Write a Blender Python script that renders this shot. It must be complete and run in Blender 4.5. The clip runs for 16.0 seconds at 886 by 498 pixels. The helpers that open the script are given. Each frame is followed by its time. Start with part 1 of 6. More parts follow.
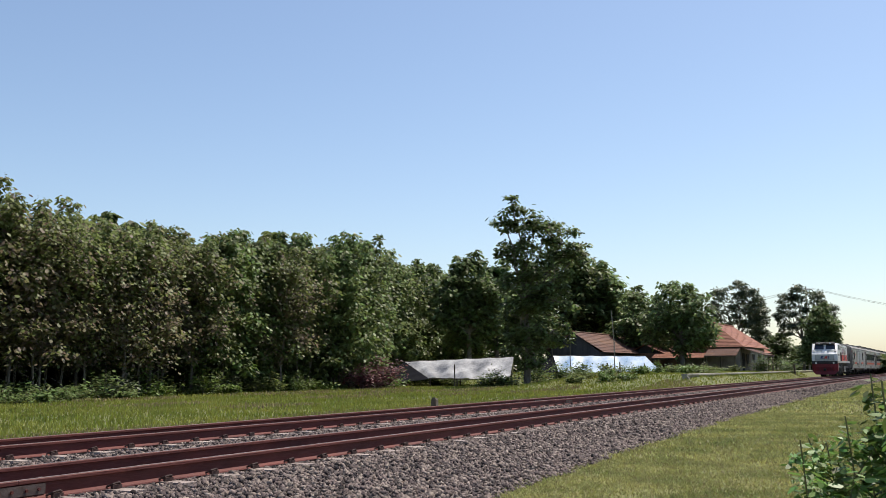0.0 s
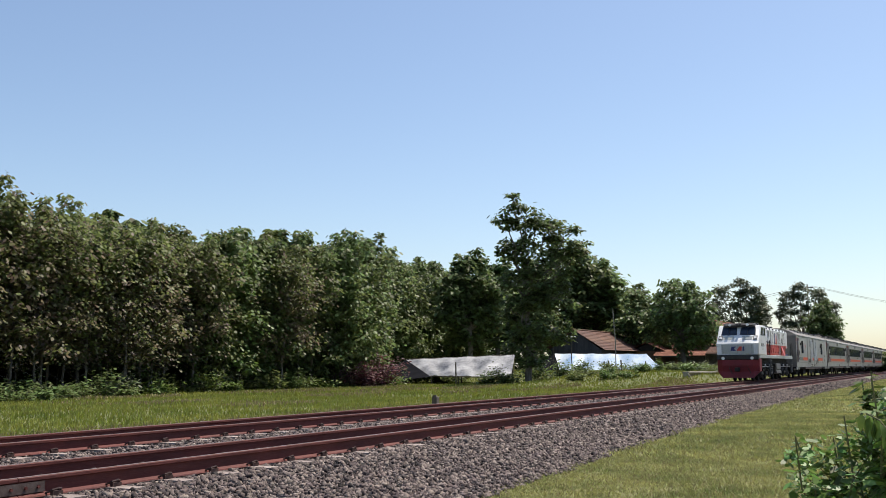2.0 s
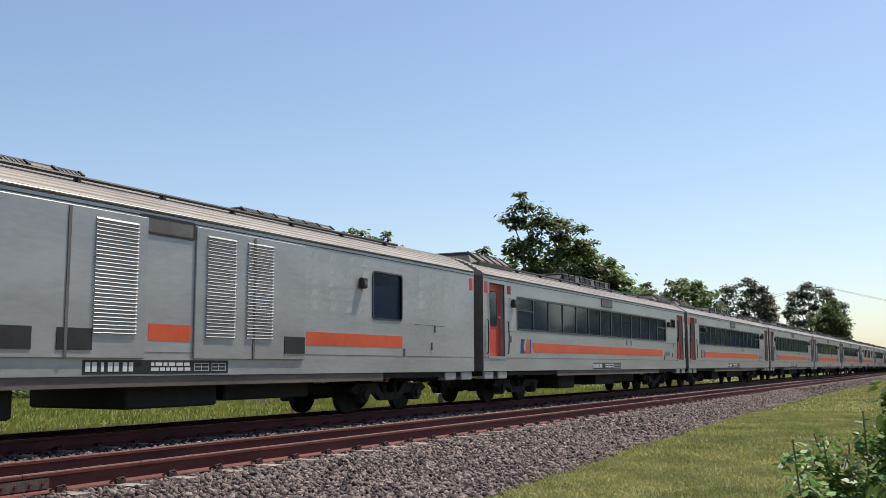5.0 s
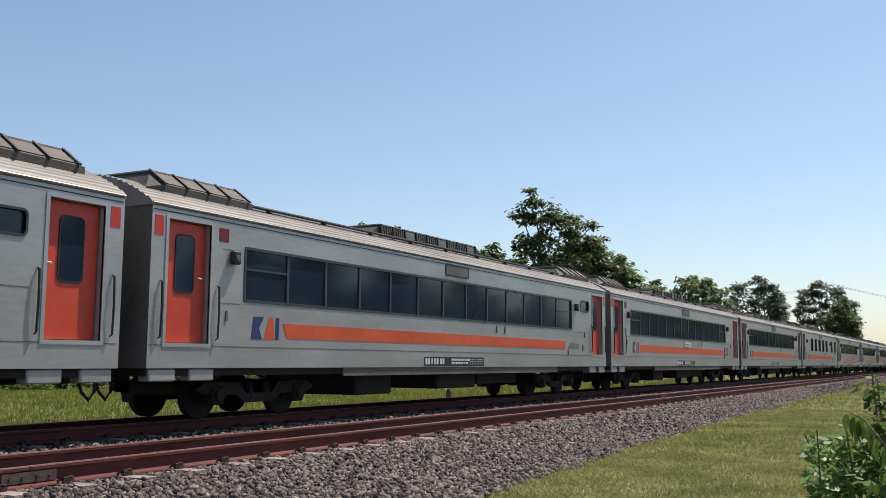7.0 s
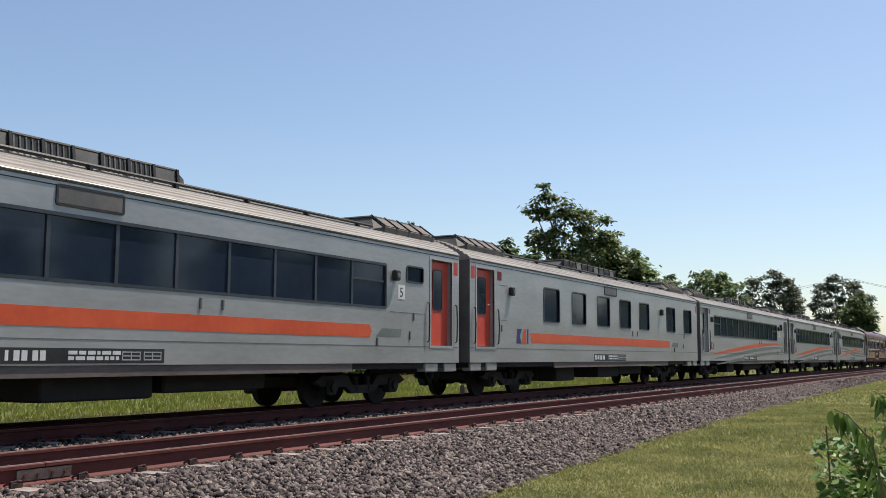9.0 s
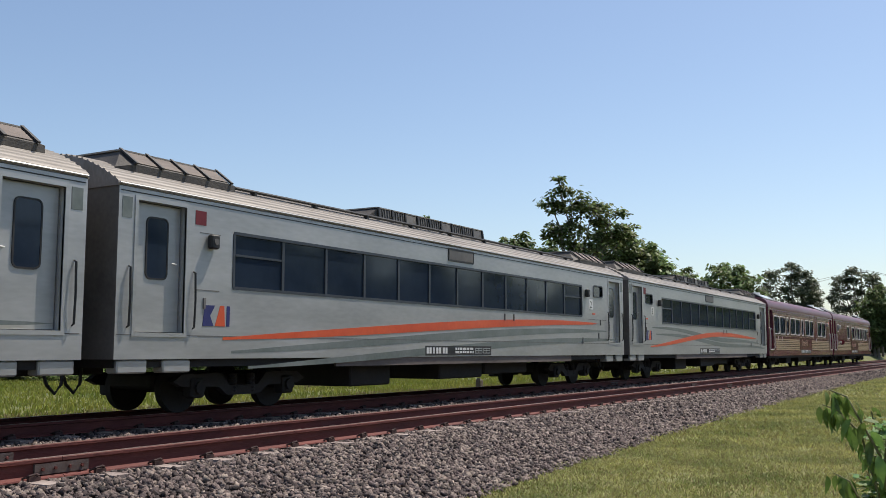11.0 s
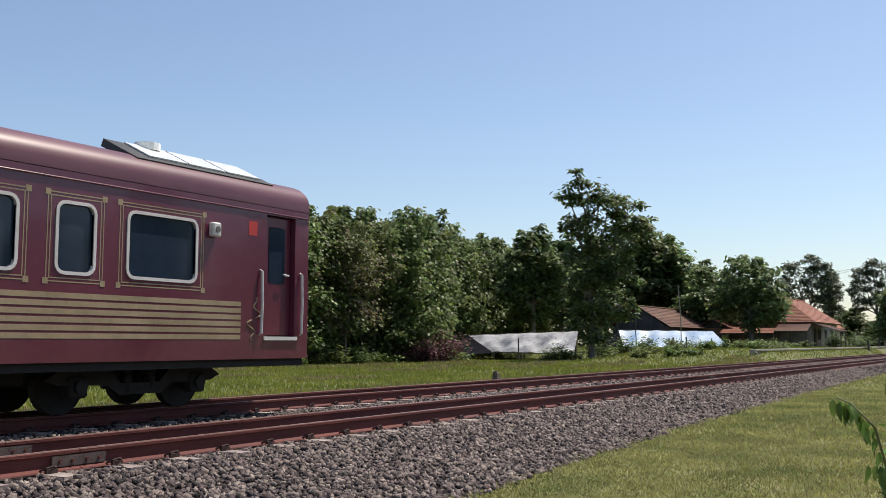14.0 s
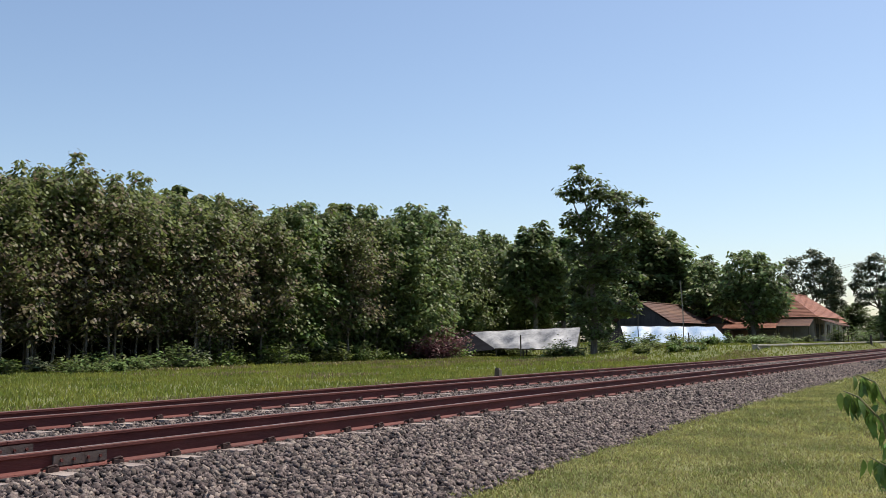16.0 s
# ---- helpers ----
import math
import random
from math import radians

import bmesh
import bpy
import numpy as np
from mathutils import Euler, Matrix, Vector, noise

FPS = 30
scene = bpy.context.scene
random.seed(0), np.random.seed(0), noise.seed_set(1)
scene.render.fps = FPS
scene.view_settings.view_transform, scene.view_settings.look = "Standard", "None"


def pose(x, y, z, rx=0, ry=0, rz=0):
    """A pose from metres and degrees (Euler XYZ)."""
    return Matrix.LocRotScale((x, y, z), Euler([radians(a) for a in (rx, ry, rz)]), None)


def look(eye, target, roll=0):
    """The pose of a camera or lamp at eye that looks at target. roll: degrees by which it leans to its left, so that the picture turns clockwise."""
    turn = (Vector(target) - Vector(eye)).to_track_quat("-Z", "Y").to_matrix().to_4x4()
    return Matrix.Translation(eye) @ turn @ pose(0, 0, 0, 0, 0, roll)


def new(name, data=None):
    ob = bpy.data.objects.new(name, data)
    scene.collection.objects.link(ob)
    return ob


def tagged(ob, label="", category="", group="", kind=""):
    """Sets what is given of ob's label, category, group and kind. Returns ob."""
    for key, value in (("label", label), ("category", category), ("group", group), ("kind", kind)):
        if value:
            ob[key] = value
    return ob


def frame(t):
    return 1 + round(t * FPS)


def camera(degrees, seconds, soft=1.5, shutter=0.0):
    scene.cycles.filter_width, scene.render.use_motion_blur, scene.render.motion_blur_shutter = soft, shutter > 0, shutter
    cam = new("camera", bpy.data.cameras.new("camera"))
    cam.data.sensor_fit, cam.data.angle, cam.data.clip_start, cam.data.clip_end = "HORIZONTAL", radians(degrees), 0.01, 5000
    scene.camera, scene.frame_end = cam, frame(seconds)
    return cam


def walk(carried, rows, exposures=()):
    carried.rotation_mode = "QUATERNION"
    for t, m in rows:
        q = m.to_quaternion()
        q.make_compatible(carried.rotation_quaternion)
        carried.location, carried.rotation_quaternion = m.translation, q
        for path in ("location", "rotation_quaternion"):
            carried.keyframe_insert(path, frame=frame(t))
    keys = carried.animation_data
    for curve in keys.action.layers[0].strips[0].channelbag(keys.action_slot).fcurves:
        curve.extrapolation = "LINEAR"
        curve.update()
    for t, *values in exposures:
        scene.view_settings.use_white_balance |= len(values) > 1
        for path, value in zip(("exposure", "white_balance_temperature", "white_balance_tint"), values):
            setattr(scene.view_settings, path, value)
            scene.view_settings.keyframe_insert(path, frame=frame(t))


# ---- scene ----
# The rails run along x, the track bed across y, and z = 0 is the top of the rails.
RAIL_A, RAIL_B, RAIL_C, RAIL_D = 7.75, 8.88, 11.57, 12.70
TRAIN_Y = 12.134

cam = camera(49.15, 16.0, soft=0.45)
TURNS = [
    (0.0, 27.43, 7.11, -0.37),
    (0.5, 27.45, 7.08, -0.40),
    (1.0, 27.47, 7.03, -0.39),
    (1.5, 27.50, 6.99, -0.36),
    (2.0, 27.52, 6.98, -0.36),
    (2.5, 27.56, 7.01, -0.40),
    (3.0, 27.58, 7.00, -0.40),
    (3.5, 27.70, 6.98, -0.38),
    (4.0, 27.77, 7.00, -0.43),
    (6.5, 28.39, 6.67, 0.38),
    (7.0, 28.54, 6.63, 0.35),
    (7.5, 28.69, 6.60, 0.33),
    (8.0, 28.95, 6.53, 0.31),
    (8.5, 29.28, 6.48, 0.25),
    (9.0, 29.36, 6.37, 0.17),
    (11.5, 30.60, 5.86, 0.06),
    (12.0, 30.85, 5.71, 0.09),
    (12.5, 31.04, 5.62, 0.09),
    (13.0, 31.16, 5.58, 0.07),
    (13.5, 31.27, 5.61, 0.02),
    (14.0, 31.34, 5.58, -0.01),
    (14.5, 31.40, 5.51, -0.01),
    (15.0, 31.40, 5.44, -0.06),
    (15.5, 31.43, 5.39, -0.16),
    (16.0, 31.46, 5.40, -0.32),
]


def camera_pose(t, yaw, pitch, roll):
    eye = Vector((0.058 * (t - 8) / 8, -0.07 * (t - 8) / 8, 0.984))
    a, b = radians(yaw), radians(pitch)
    ahead = Vector((math.cos(a) * math.cos(b), math.sin(a) * math.cos(b), math.sin(b)))
    return look(eye, eye + ahead, roll)


walk(cam, [(t, camera_pose(t, *turn)) for t, *turn in TURNS], [(0.0, 0.42, 6920, 11), (4.2, 0.41, 6920, 11), (6.3, 0.33, 6920, 11), (13.5, 0.32, 6920, 11), (16.0, 0.37, 6920, 11)])

# ---- light ----
SUN = Vector((0.47, -0.19, 1.0)).normalized()
world = bpy.data.worlds.new("sky")
scene.world = world
world.use_nodes = True
wn = world.node_tree.nodes
sky = wn.new("ShaderNodeTexSky")
sky.sky_type = "NISHITA"
sky.sun_disc = False
sky.sun_elevation = math.asin(SUN.z)
sky.sun_rotation = math.atan2(SUN.x, SUN.y)
sky.air_density, sky.dust_density, sky.ozone_density = 1.0, 0.9, 3.4
world.node_tree.links.new(sky.outputs[0], wn["Background"].inputs[0])
wn["Background"].inputs[1].default_value = 0.12
lamp = bpy.data.lights.new("sun", "SUN")
lamp.energy, lamp.angle, lamp.color = 4.2, radians(0.55), (1.0, 0.95, 0.87)
sun_ob = new("sun", lamp)
sun_ob.matrix_world = look(SUN * 100, (0, 0, 0))


# ---- materials ----
def material(name, low, high, scale=4.0, rough=0.7, metal=0.0, bump=0.0, bump_scale=40.0, detail=6.0, per_object=0.0, per_island=0.0,
             through_light=0.0, stretch=(1, 1, 1), coat=0.0, alt=None, spec=0.5, rough_vary=0.1):
    m = bpy.data.materials.new(name)
    m.use_nodes = True
    nt = m.node_tree
    n, link = nt.nodes, nt.links.new
    b = n["Principled BSDF"]
    tc = n.new("ShaderNodeTexCoord")
    mp = n.new("ShaderNodeMapping")
    mp.inputs["Scale"].default_value = stretch
    link(tc.outputs["Object"], mp.inputs[0])
    nz = n.new("ShaderNodeTexNoise")
    nz.inputs["Scale"].default_value, nz.inputs["Detail"].default_value = scale, detail
    link(mp.outputs[0], nz.inputs["Vector"])
    n2 = n.new("ShaderNodeTexNoise")
    n2.inputs["Scale"].default_value, n2.inputs["Detail"].default_value = scale * 9.7, 3
    link(mp.outputs[0], n2.inputs["Vector"])
    mix = n.new("ShaderNodeMath")
    mix.operation = "MULTIPLY_ADD"
    link(n2.outputs["Fac"], mix.inputs[0])
    mix.inputs[1].default_value = 0.45
    link(nz.outputs["Fac"], mix.inputs[2])
    ramp = n.new("ShaderNodeValToRGB")
    ramp.color_ramp.elements[0].position, ramp.color_ramp.elements[0].color = 0.50, (*low, 1)
    ramp.color_ramp.elements[1].position, ramp.color_ramp.elements[1].color = 0.95, (*high, 1)
    link(mix.outputs[0], ramp.inputs[0])
    colour = ramp.outputs[0]
    if alt:
        isl = n.new("ShaderNodeNewGeometry")
        am = n.new("ShaderNodeMapRange")
        am.inputs["From Min"].default_value, am.inputs["From Max"].default_value = 0.25, 0.95
        link(isl.outputs["Random Per Island"], am.inputs[0])
        mx = n.new("ShaderNodeMix")
        mx.data_type = "RGBA"
        link(am.outputs[0], mx.inputs[0])
        link(colour, mx.inputs[6])
        mx.inputs[7].default_value = (*alt, 1)
        colour = mx.outputs[2]
    for amount, kind, socket in ((per_object, "ShaderNodeObjectInfo", "Random"), (per_island, "ShaderNodeNewGeometry", "Random Per Island")):
        if amount:
            src = n.new(kind)
            hsv = n.new("ShaderNodeHueSaturation")
            mr = n.new("ShaderNodeMapRange")
            mr.inputs["To Min"].default_value, mr.inputs["To Max"].default_value = 1 - amount, 1 + amount
            link(src.outputs[socket], mr.inputs[0])
            link(mr.outputs[0], hsv.inputs["Value"])
            mh = n.new("ShaderNodeMapRange")
            mh.inputs["To Min"].default_value, mh.inputs["To Max"].default_value = 0.5 - 0.045 * amount, 0.5 + 0.045 * amount
            link(src.outputs[socket], mh.inputs[0])
            link(mh.outputs[0], hsv.inputs["Hue"])
            link(colour, hsv.inputs["Color"])
            colour = hsv.outputs[0]
    link(colour, b.inputs["Base Color"])
    b.inputs["Metallic"].default_value = metal
    b.inputs["Specular IOR Level"].default_value = spec
    b.inputs["Coat Weight"].default_value = coat
    rr = n.new("ShaderNodeMapRange")
    rr.inputs["To Min"].default_value, rr.inputs["To Max"].default_value = max(0.02, rough - rough_vary), min(1, rough + rough_vary)
    link(nz.outputs["Fac"], rr.inputs[0])
    link(rr.outputs[0], b.inputs["Roughness"])
    if bump:
        bn = n.new("ShaderNodeTexNoise")
        bn.inputs["Scale"].default_value, bn.inputs["Detail"].default_value = bump_scale, 5
        link(mp.outputs[0], bn.inputs["Vector"])
        bp = n.new("ShaderNodeBump")
        bp.inputs["Strength"].default_value, bp.inputs["Distance"].default_value = bump, 0.02
        link(bn.outputs["Fac"], bp.inputs["Height"])
        link(bp.outputs[0], b.inputs["Normal"])
    if through_light:
        tr = n.new("ShaderNodeBsdfTranslucent")
        link(colour, tr.inputs[0])
        ms = n.new("ShaderNodeMixShader")
        ms.inputs[0].default_value = through_light
        link(b.outputs[0], ms.inputs[1])
        link(tr.outputs[0], ms.inputs[2])
        link(ms.outputs[0], n["Material Output"].inputs[0])
    return m


GRASS = material("lawn_soil", (0.11, 0.125, 0.03), (0.24, 0.22, 0.075), 1.2, 0.9, bump=0.8, bump_scale=60)
LAWN_BLADE = material("lawn_blade", (0.15, 0.185, 0.05), (0.44, 0.41, 0.15), 0.9, 0.55, per_island=0.5, through_light=0.35)
FIELD = material("field_soil", (0.075, 0.10, 0.025), (0.16, 0.155, 0.055), 0.5, 0.9, bump=0.8, bump_scale=30)
DRY_SOIL = material("dry_verge", (0.12, 0.095, 0.06), (0.24, 0.19, 0.12), 2.5, 0.95, bump=0.8, bump_scale=30)
FIELD_BLADE = material("field_blade", (0.15, 0.195, 0.026), (0.32, 0.32, 0.065), 0.35, 0.6, per_island=0.3, through_light=0.35)
DRY_BLADE = material("dry_blade", (0.22, 0.17, 0.08), (0.36, 0.29, 0.15), 0.6, 0.8, per_island=0.3, through_light=0.2)
# Bed colour is darkened to stand for shade in the gaps between stones.
BED = material("ballast_bed", (0.018, 0.014, 0.013), (0.055, 0.043, 0.040), 14, 0.95, bump=1.0, bump_scale=26)
STONE = material("ballast_stone", (0.04, 0.029, 0.027), (0.20, 0.15, 0.14), 9, 0.85, bump=0.6, bump_scale=60, per_island=0.9)
RUST = material("rail_rust", (0.075, 0.014, 0.012), (0.15, 0.036, 0.028), 5, 0.75, bump=0.3, bump_scale=70, stretch=(0.2, 1, 1))
RAIL_HEAD = material("rail_head", (0.22, 0.13, 0.10), (0.36, 0.26, 0.22), 6, 0.42, metal=0.5, stretch=(0.1, 1, 1))
CONCRETE = material("concrete", (0.22, 0.175, 0.155), (0.40, 0.33, 0.30), 3, 0.9, bump=0.4, bump_scale=50, per_object=0.15)
BARK = material("bark", (0.10, 0.085, 0.065), (0.24, 0.21, 0.17), 5, 0.9, bump=0.7, bump_scale=30, per_object=0.3, stretch=(1, 1, 0.3))
TEAK = material("teak_leaf", alt=(0.17, 0.18, 0.07), low=(0.095, 0.15, 0.04), high=(0.20, 0.255, 0.08), scale=0.6, rough=0.52, spec=0.3, per_object=0.15, per_island=0.6, through_light=0.5)
TEAK_BROWN = material("teak_leaf_browned", alt=(0.17, 0.155, 0.08), low=(0.18, 0.14, 0.095), high=(0.36, 0.29, 0.215), scale=0.6, rough=0.52, spec=0.3, per_object=0.15, per_island=0.6, through_light=0.5)
DEEP_LEAF = material("deep_green_leaf", (0.085, 0.135, 0.045), (0.19, 0.235, 0.09), 0.6, 0.5, spec=0.3, per_object=0.15, per_island=0.6, through_light=0.5)
BRIGHT_LEAF = material("bright_leaf", (0.08, 0.14, 0.025), (0.16, 0.22, 0.05), 0.6, 0.5, per_object=0.2, per_island=0.4, through_light=0.35)
GREY_LEAF = material("grey_green_leaf", (0.06, 0.085, 0.045), (0.12, 0.145, 0.08), 0.5, 0.55, per_island=0.4, through_light=0.3)
PURPLE_LEAF = material("purple_leaf", (0.10, 0.035, 0.045), (0.19, 0.08, 0.09), 1, 0.55, per_island=0.4, through_light=0.3)


# ---- mesh helpers ----
class Geo:
    """Vertices and faces collected for one mesh."""

    def __init__(self):
        self.v, self.f, self.weld = [], [], False

    def add(self, verts, faces):
        k = len(self.v)
        self.v += [tuple(p) for p in verts]
        self.f += [tuple(i + k for i in face) for face in faces]
        return self

    def box(self, x0, x1, y0, y1, z0, z1, cut=0.0):
        if cut <= 0:
            return self.add([(x, y, z) for x in (x0, x1) for y in (y0, y1) for z in (z0, z1)],
                            [(0, 1, 3, 2), (4, 6, 7, 5), (0, 4, 5, 1), (2, 3, 7, 6), (0, 2, 6, 4), (1, 5, 7, 3)])
        c = cut
        ring = [(x0 + c, y0), (x1 - c, y0), (x1, y0 + c), (x1, y1 - c), (x1 - c, y1), (x0 + c, y1), (x0, y1 - c), (x0, y0 + c)]
        cx, cy = (x0 + x1) / 2, (y0 + y1) / 2
        sx, sy = 1 - 2 * c / max(x1 - x0, 4 * c), 1 - 2 * c / max(y1 - y0, 4 * c)
        small = [(cx + (x - cx) * sx, cy + (y - cy) * sy) for x, y in ring]
        return self.loft([[(x, y, z0) for x, y in small], [(x, y, z0 + c) for x, y in ring],
                          [(x, y, z1 - c) for x, y in ring], [(x, y, z1) for x, y in small]])

    def loft(self, rings, caps=True, closed=True):
        n = len(rings[0])
        faces = []
        for r in range(len(rings) - 1):
            for i in range(n if closed else n - 1):
                j = (i + 1) % n
                faces.append((r * n + i, r * n + j, (r + 1) * n + j, (r + 1) * n + i))
        if caps:
            faces.append(tuple(range(n - 1, -1, -1)))
            faces.append(tuple((len(rings) - 1) * n + i for i in range(n)))
        return self.add([p for ring in rings for p in ring], faces)

    def tube(self, points, radius, sides=6, taper=None):
        pts = [Vector(p) for p in points]
        rings = []
        for i, p in enumerate(pts):
            d = (pts[min(i + 1, len(pts) - 1)] - pts[max(i - 1, 0)]).normalized()
            u = d.cross(Vector((0, 0, 1)) if abs(d.z) < 0.9 else Vector((1, 0, 0))).normalized()
            w = d.cross(u)
            r = radius if taper is None else radius * taper[i]
            rings.append([p + (u * math.cos(2 * math.pi * k / sides) + w * math.sin(2 * math.pi * k / sides)) * r for k in range(sides)])
        return self.loft(rings)

    def disc(self, c, radius, half, axis="y", sides=16):
        ring = []
        for s in (-half, half):
            row = []
            for k in range(sides):
                a = 2 * math.pi * k / sides
                p, q = radius * math.cos(a), radius * math.sin(a)
                row.append({"x": (c[0] + s, c[1] + p, c[2] + q), "y": (c[0] + p, c[1] + s, c[2] + q), "z": (c[0] + p, c[1] + q, c[2] + s)}[axis])
            ring.append(row)
        return self.loft(ring)

    def mesh(self, name, smooth=False):
        me = bpy.data.meshes.new(name)
        me.from_pydata(self.v, [], self.f)
        bm = bmesh.new()
        bm.from_mesh(me)
        if self.weld:
            bmesh.ops.remove_doubles(bm, verts=bm.verts, dist=0.0005)
        bmesh.ops.recalc_face_normals(bm, faces=bm.faces)
        bm.to_mesh(me)
        bm.free()
        if smooth:
            me.polygons.foreach_set("use_smooth", [True] * len(me.polygons))
            me.set_sharp_from_angle(angle=radians(38))
        return me


def part(name, geo, mat, parent=None, label="", smooth=False, at=None):
    me = geo if isinstance(geo, bpy.types.Mesh) else geo.mesh(name, smooth)
    if mat and not me.materials:
        me.materials.append(mat)
    ob = new(name, me)
    if parent:
        ob.parent = parent
    if at:
        ob.location = at
    if label:
        ob["label"] = label
    return ob


def thing(name, label, category, group="", at=(0, 0, 0), rz=0.0):
    ob = new(name)
    ob.matrix_basis = pose(*at, 0, 0, rz)
    ob.empty_display_size = 0.3
    return tagged(ob, label, category, group)


def fast_mesh(name, verts, faces, mat):
    """A mesh from arrays of vertices (n, 3) and triangles (m, 3)."""
    me = bpy.data.meshes.new(name)
    me.vertices.add(len(verts))
    me.vertices.foreach_set("co", np.asarray(verts, dtype=np.float32).ravel())
    k = faces.shape[1]
    me.loops.add(len(faces) * k)
    me.loops.foreach_set("vertex_index", np.asarray(faces, dtype=np.int32).ravel())
    me.polygons.add(len(faces))
    me.polygons.foreach_set("loop_start", np.arange(len(faces), dtype=np.int32) * k)
    me.polygons.foreach_set("loop_total", np.full(len(faces), k, dtype=np.int32))
    me.update(calc_edges=True)
    me.materials.append(mat)
    return me


def smooth_step(a, b, x):
    s = np.clip((np.asarray(x, dtype=float) - a) / (b - a), 0, 1)
    return s * s * (3 - 2 * s)


def bumps(x, y, size, seed=0):
    """Smooth unevenness between -1 and 1 out of a few crossed waves."""
    r = np.random.RandomState(seed)
    out = 0
    for _ in range(7):
        a, p, k = r.uniform(0, 6.28), r.uniform(0, 6.28), r.uniform(0.5, 1.8) / size
        out = out + np.sin((x * math.cos(a) + y * math.sin(a)) * k * 6.28 + p)
    return out / 7


# ---- ground ----
def ballast_edge(x):
    """y at which the ballast's near slope meets the lawn."""
    x = np.asarray(x, dtype=float)
    return 6.45 - 2.6 * np.exp(-np.clip(x, 0, 400) / 19.0) + 0.10 * bumps(x, 0 * x, 2.2, 3)


def ground_z(x, y):
    x, y = np.asarray(x, dtype=float), np.asarray(y, dtype=float)
    edge = ballast_edge(x)
    lawn = -0.52 + 0.03 * bumps(x, y, 4, 5)
    top = np.full_like(y, -0.225) + 0.012 * bumps(x, y, 1.2, 7)
    z = lawn + (top - lawn) * np.clip((y - edge) / (np.maximum(7.15 - edge, 0.3)), 0, 1)
    far = -0.42 + 0.05 * bumps(x, y, 9, 9)
    z = np.where(y > 13.4, top + (far - top) * smooth_step(13.4, 15.2, y), z)
    bank = smooth_step(58, 76, x) * (0.75 * smooth_step(15.4, 17.0, y) + 0.2 * smooth_step(17.4, 19, y))
    bank = bank * (1 - smooth_step(25, 31, y) * (1 - smooth_step(78, 90, x)))
    z = z + bank
    z = z - smooth_step(500, 1500, np.hypot(x, y)) * 0.5
    return z


def grid_sheet(name, xs, ys, mat):
    gx, gy = np.meshgrid(xs, ys, indexing="ij")
    v = np.stack([gx, gy, ground_z(gx, gy)], -1).reshape(-1, 3)
    nx, ny = len(xs), len(ys)
    i = (np.arange(nx - 1)[:, None] * ny + np.arange(ny - 1)[None, :]).ravel()
    me = fast_mesh(name, v, np.stack([i, i + ny, i + ny + 1, i + 1], 1), mat)
    me.polygons.foreach_set("use_smooth", [True] * len(me.polygons))
    return me


XS = np.concatenate([[-2500, -900, -300, -120, -60, -30], np.arange(-15, 60, 0.5), np.arange(60, 140, 1.5), [145, 160, 190, 230, 300, 420, 700, 1200, 2500]])
YS = np.concatenate([[-2500, -800, -250, -90, -40, -20, -10], np.arange(-6, 3, 0.5), np.arange(3, 9, 0.15), np.arange(9, 19, 0.3), np.arange(19, 60, 1.0),
                     [65, 75, 90, 120, 170, 260, 420, 800, 2500]])
ground_me = grid_sheet("ground", XS, YS, GRASS)
ground_me.materials.append(BED)
ground_me.materials.append(FIELD)
ground_me.materials.append(DRY_SOIL)
mid = np.empty(len(ground_me.polygons) * 3, dtype=np.float32)
ground_me.polygons.foreach_get("center", mid)
mid = mid.reshape(-1, 3)
which = np.where(mid[:, 1] < ballast_edge(mid[:, 0]) + 0.1, 0, np.where(mid[:, 1] < 14.9 + 0.5 * bumps(mid[:, 0], mid[:, 1], 3, 4), 1, np.where((mid[:, 1] < 17.0) & (mid[:, 0] < 60), 3, 2)))
ground_me.polygons.foreach_set("material_index", which.astype(np.int32))
ground = tagged(new("ground", ground_me), "mown lawn, grey ballast bed and green field", "ground", kind="structure")


# ---- rails ----
def rail_profile(y, top):
    half = [(0.0, 0.0), (0.030, 0.0), (0.036, -0.006), (0.036, -0.034), (0.012, -0.046), (0.010, -0.150), (0.066, -0.172), (0.072, -0.186)]
    pts = [(y + a, top + b) for a, b in half] + [(y - a, top + b) for a, b in reversed(half[1:])]
    return pts


def rail(y, label):
    ob = thing("rail", label, "rail", "rails", at=(0, y, 0))
    joints = [-40, 6.2 - 25, 6.2, 6.2 + 25, 56.2, 81.2, 131.2, 231.2, 420]
    for a, b in zip(joints[:-1], joints[1:]):
        g = Geo()
        prof = rail_profile(0, -0.003)
        g.loft([[(a + 0.004, p, q) for p, q in prof], [(b - 0.004, p, q) for p, q in prof]])
        part("rail_length", g, RUST, ob)
        g = Geo()
        g.box(a + 0.004, b - 0.004, -0.024, 0.024, -0.006, 0.0)
        part("running_surface", g, RAIL_HEAD, ob, "worn pale running surface")
    for x in (6.2, 31.2):
        for s in (-1, 1):
            g = Geo()
            g.box(x - 0.30, x + 0.30, s * 0.013, s * 0.036, -0.150, -0.052)
            plate = part("joint_plate", g, PLATE, ob, "bare steel joint plate")
            for k in (-0.22, -0.08, 0.08, 0.22):
                part("bolt", Geo().disc((x + k, s * 0.044, -0.10), 0.016, 0.010, "y", 6), RUST, plate)
    return ob


PLATE = material("joint_plate", (0.06, 0.035, 0.03), (0.14, 0.11, 0.10), 9, 0.7, bump=0.3)
for y in (RAIL_A, RAIL_B, RAIL_C, RAIL_D):
    rail(y, "rust-brown steel rail on concrete sleepers")

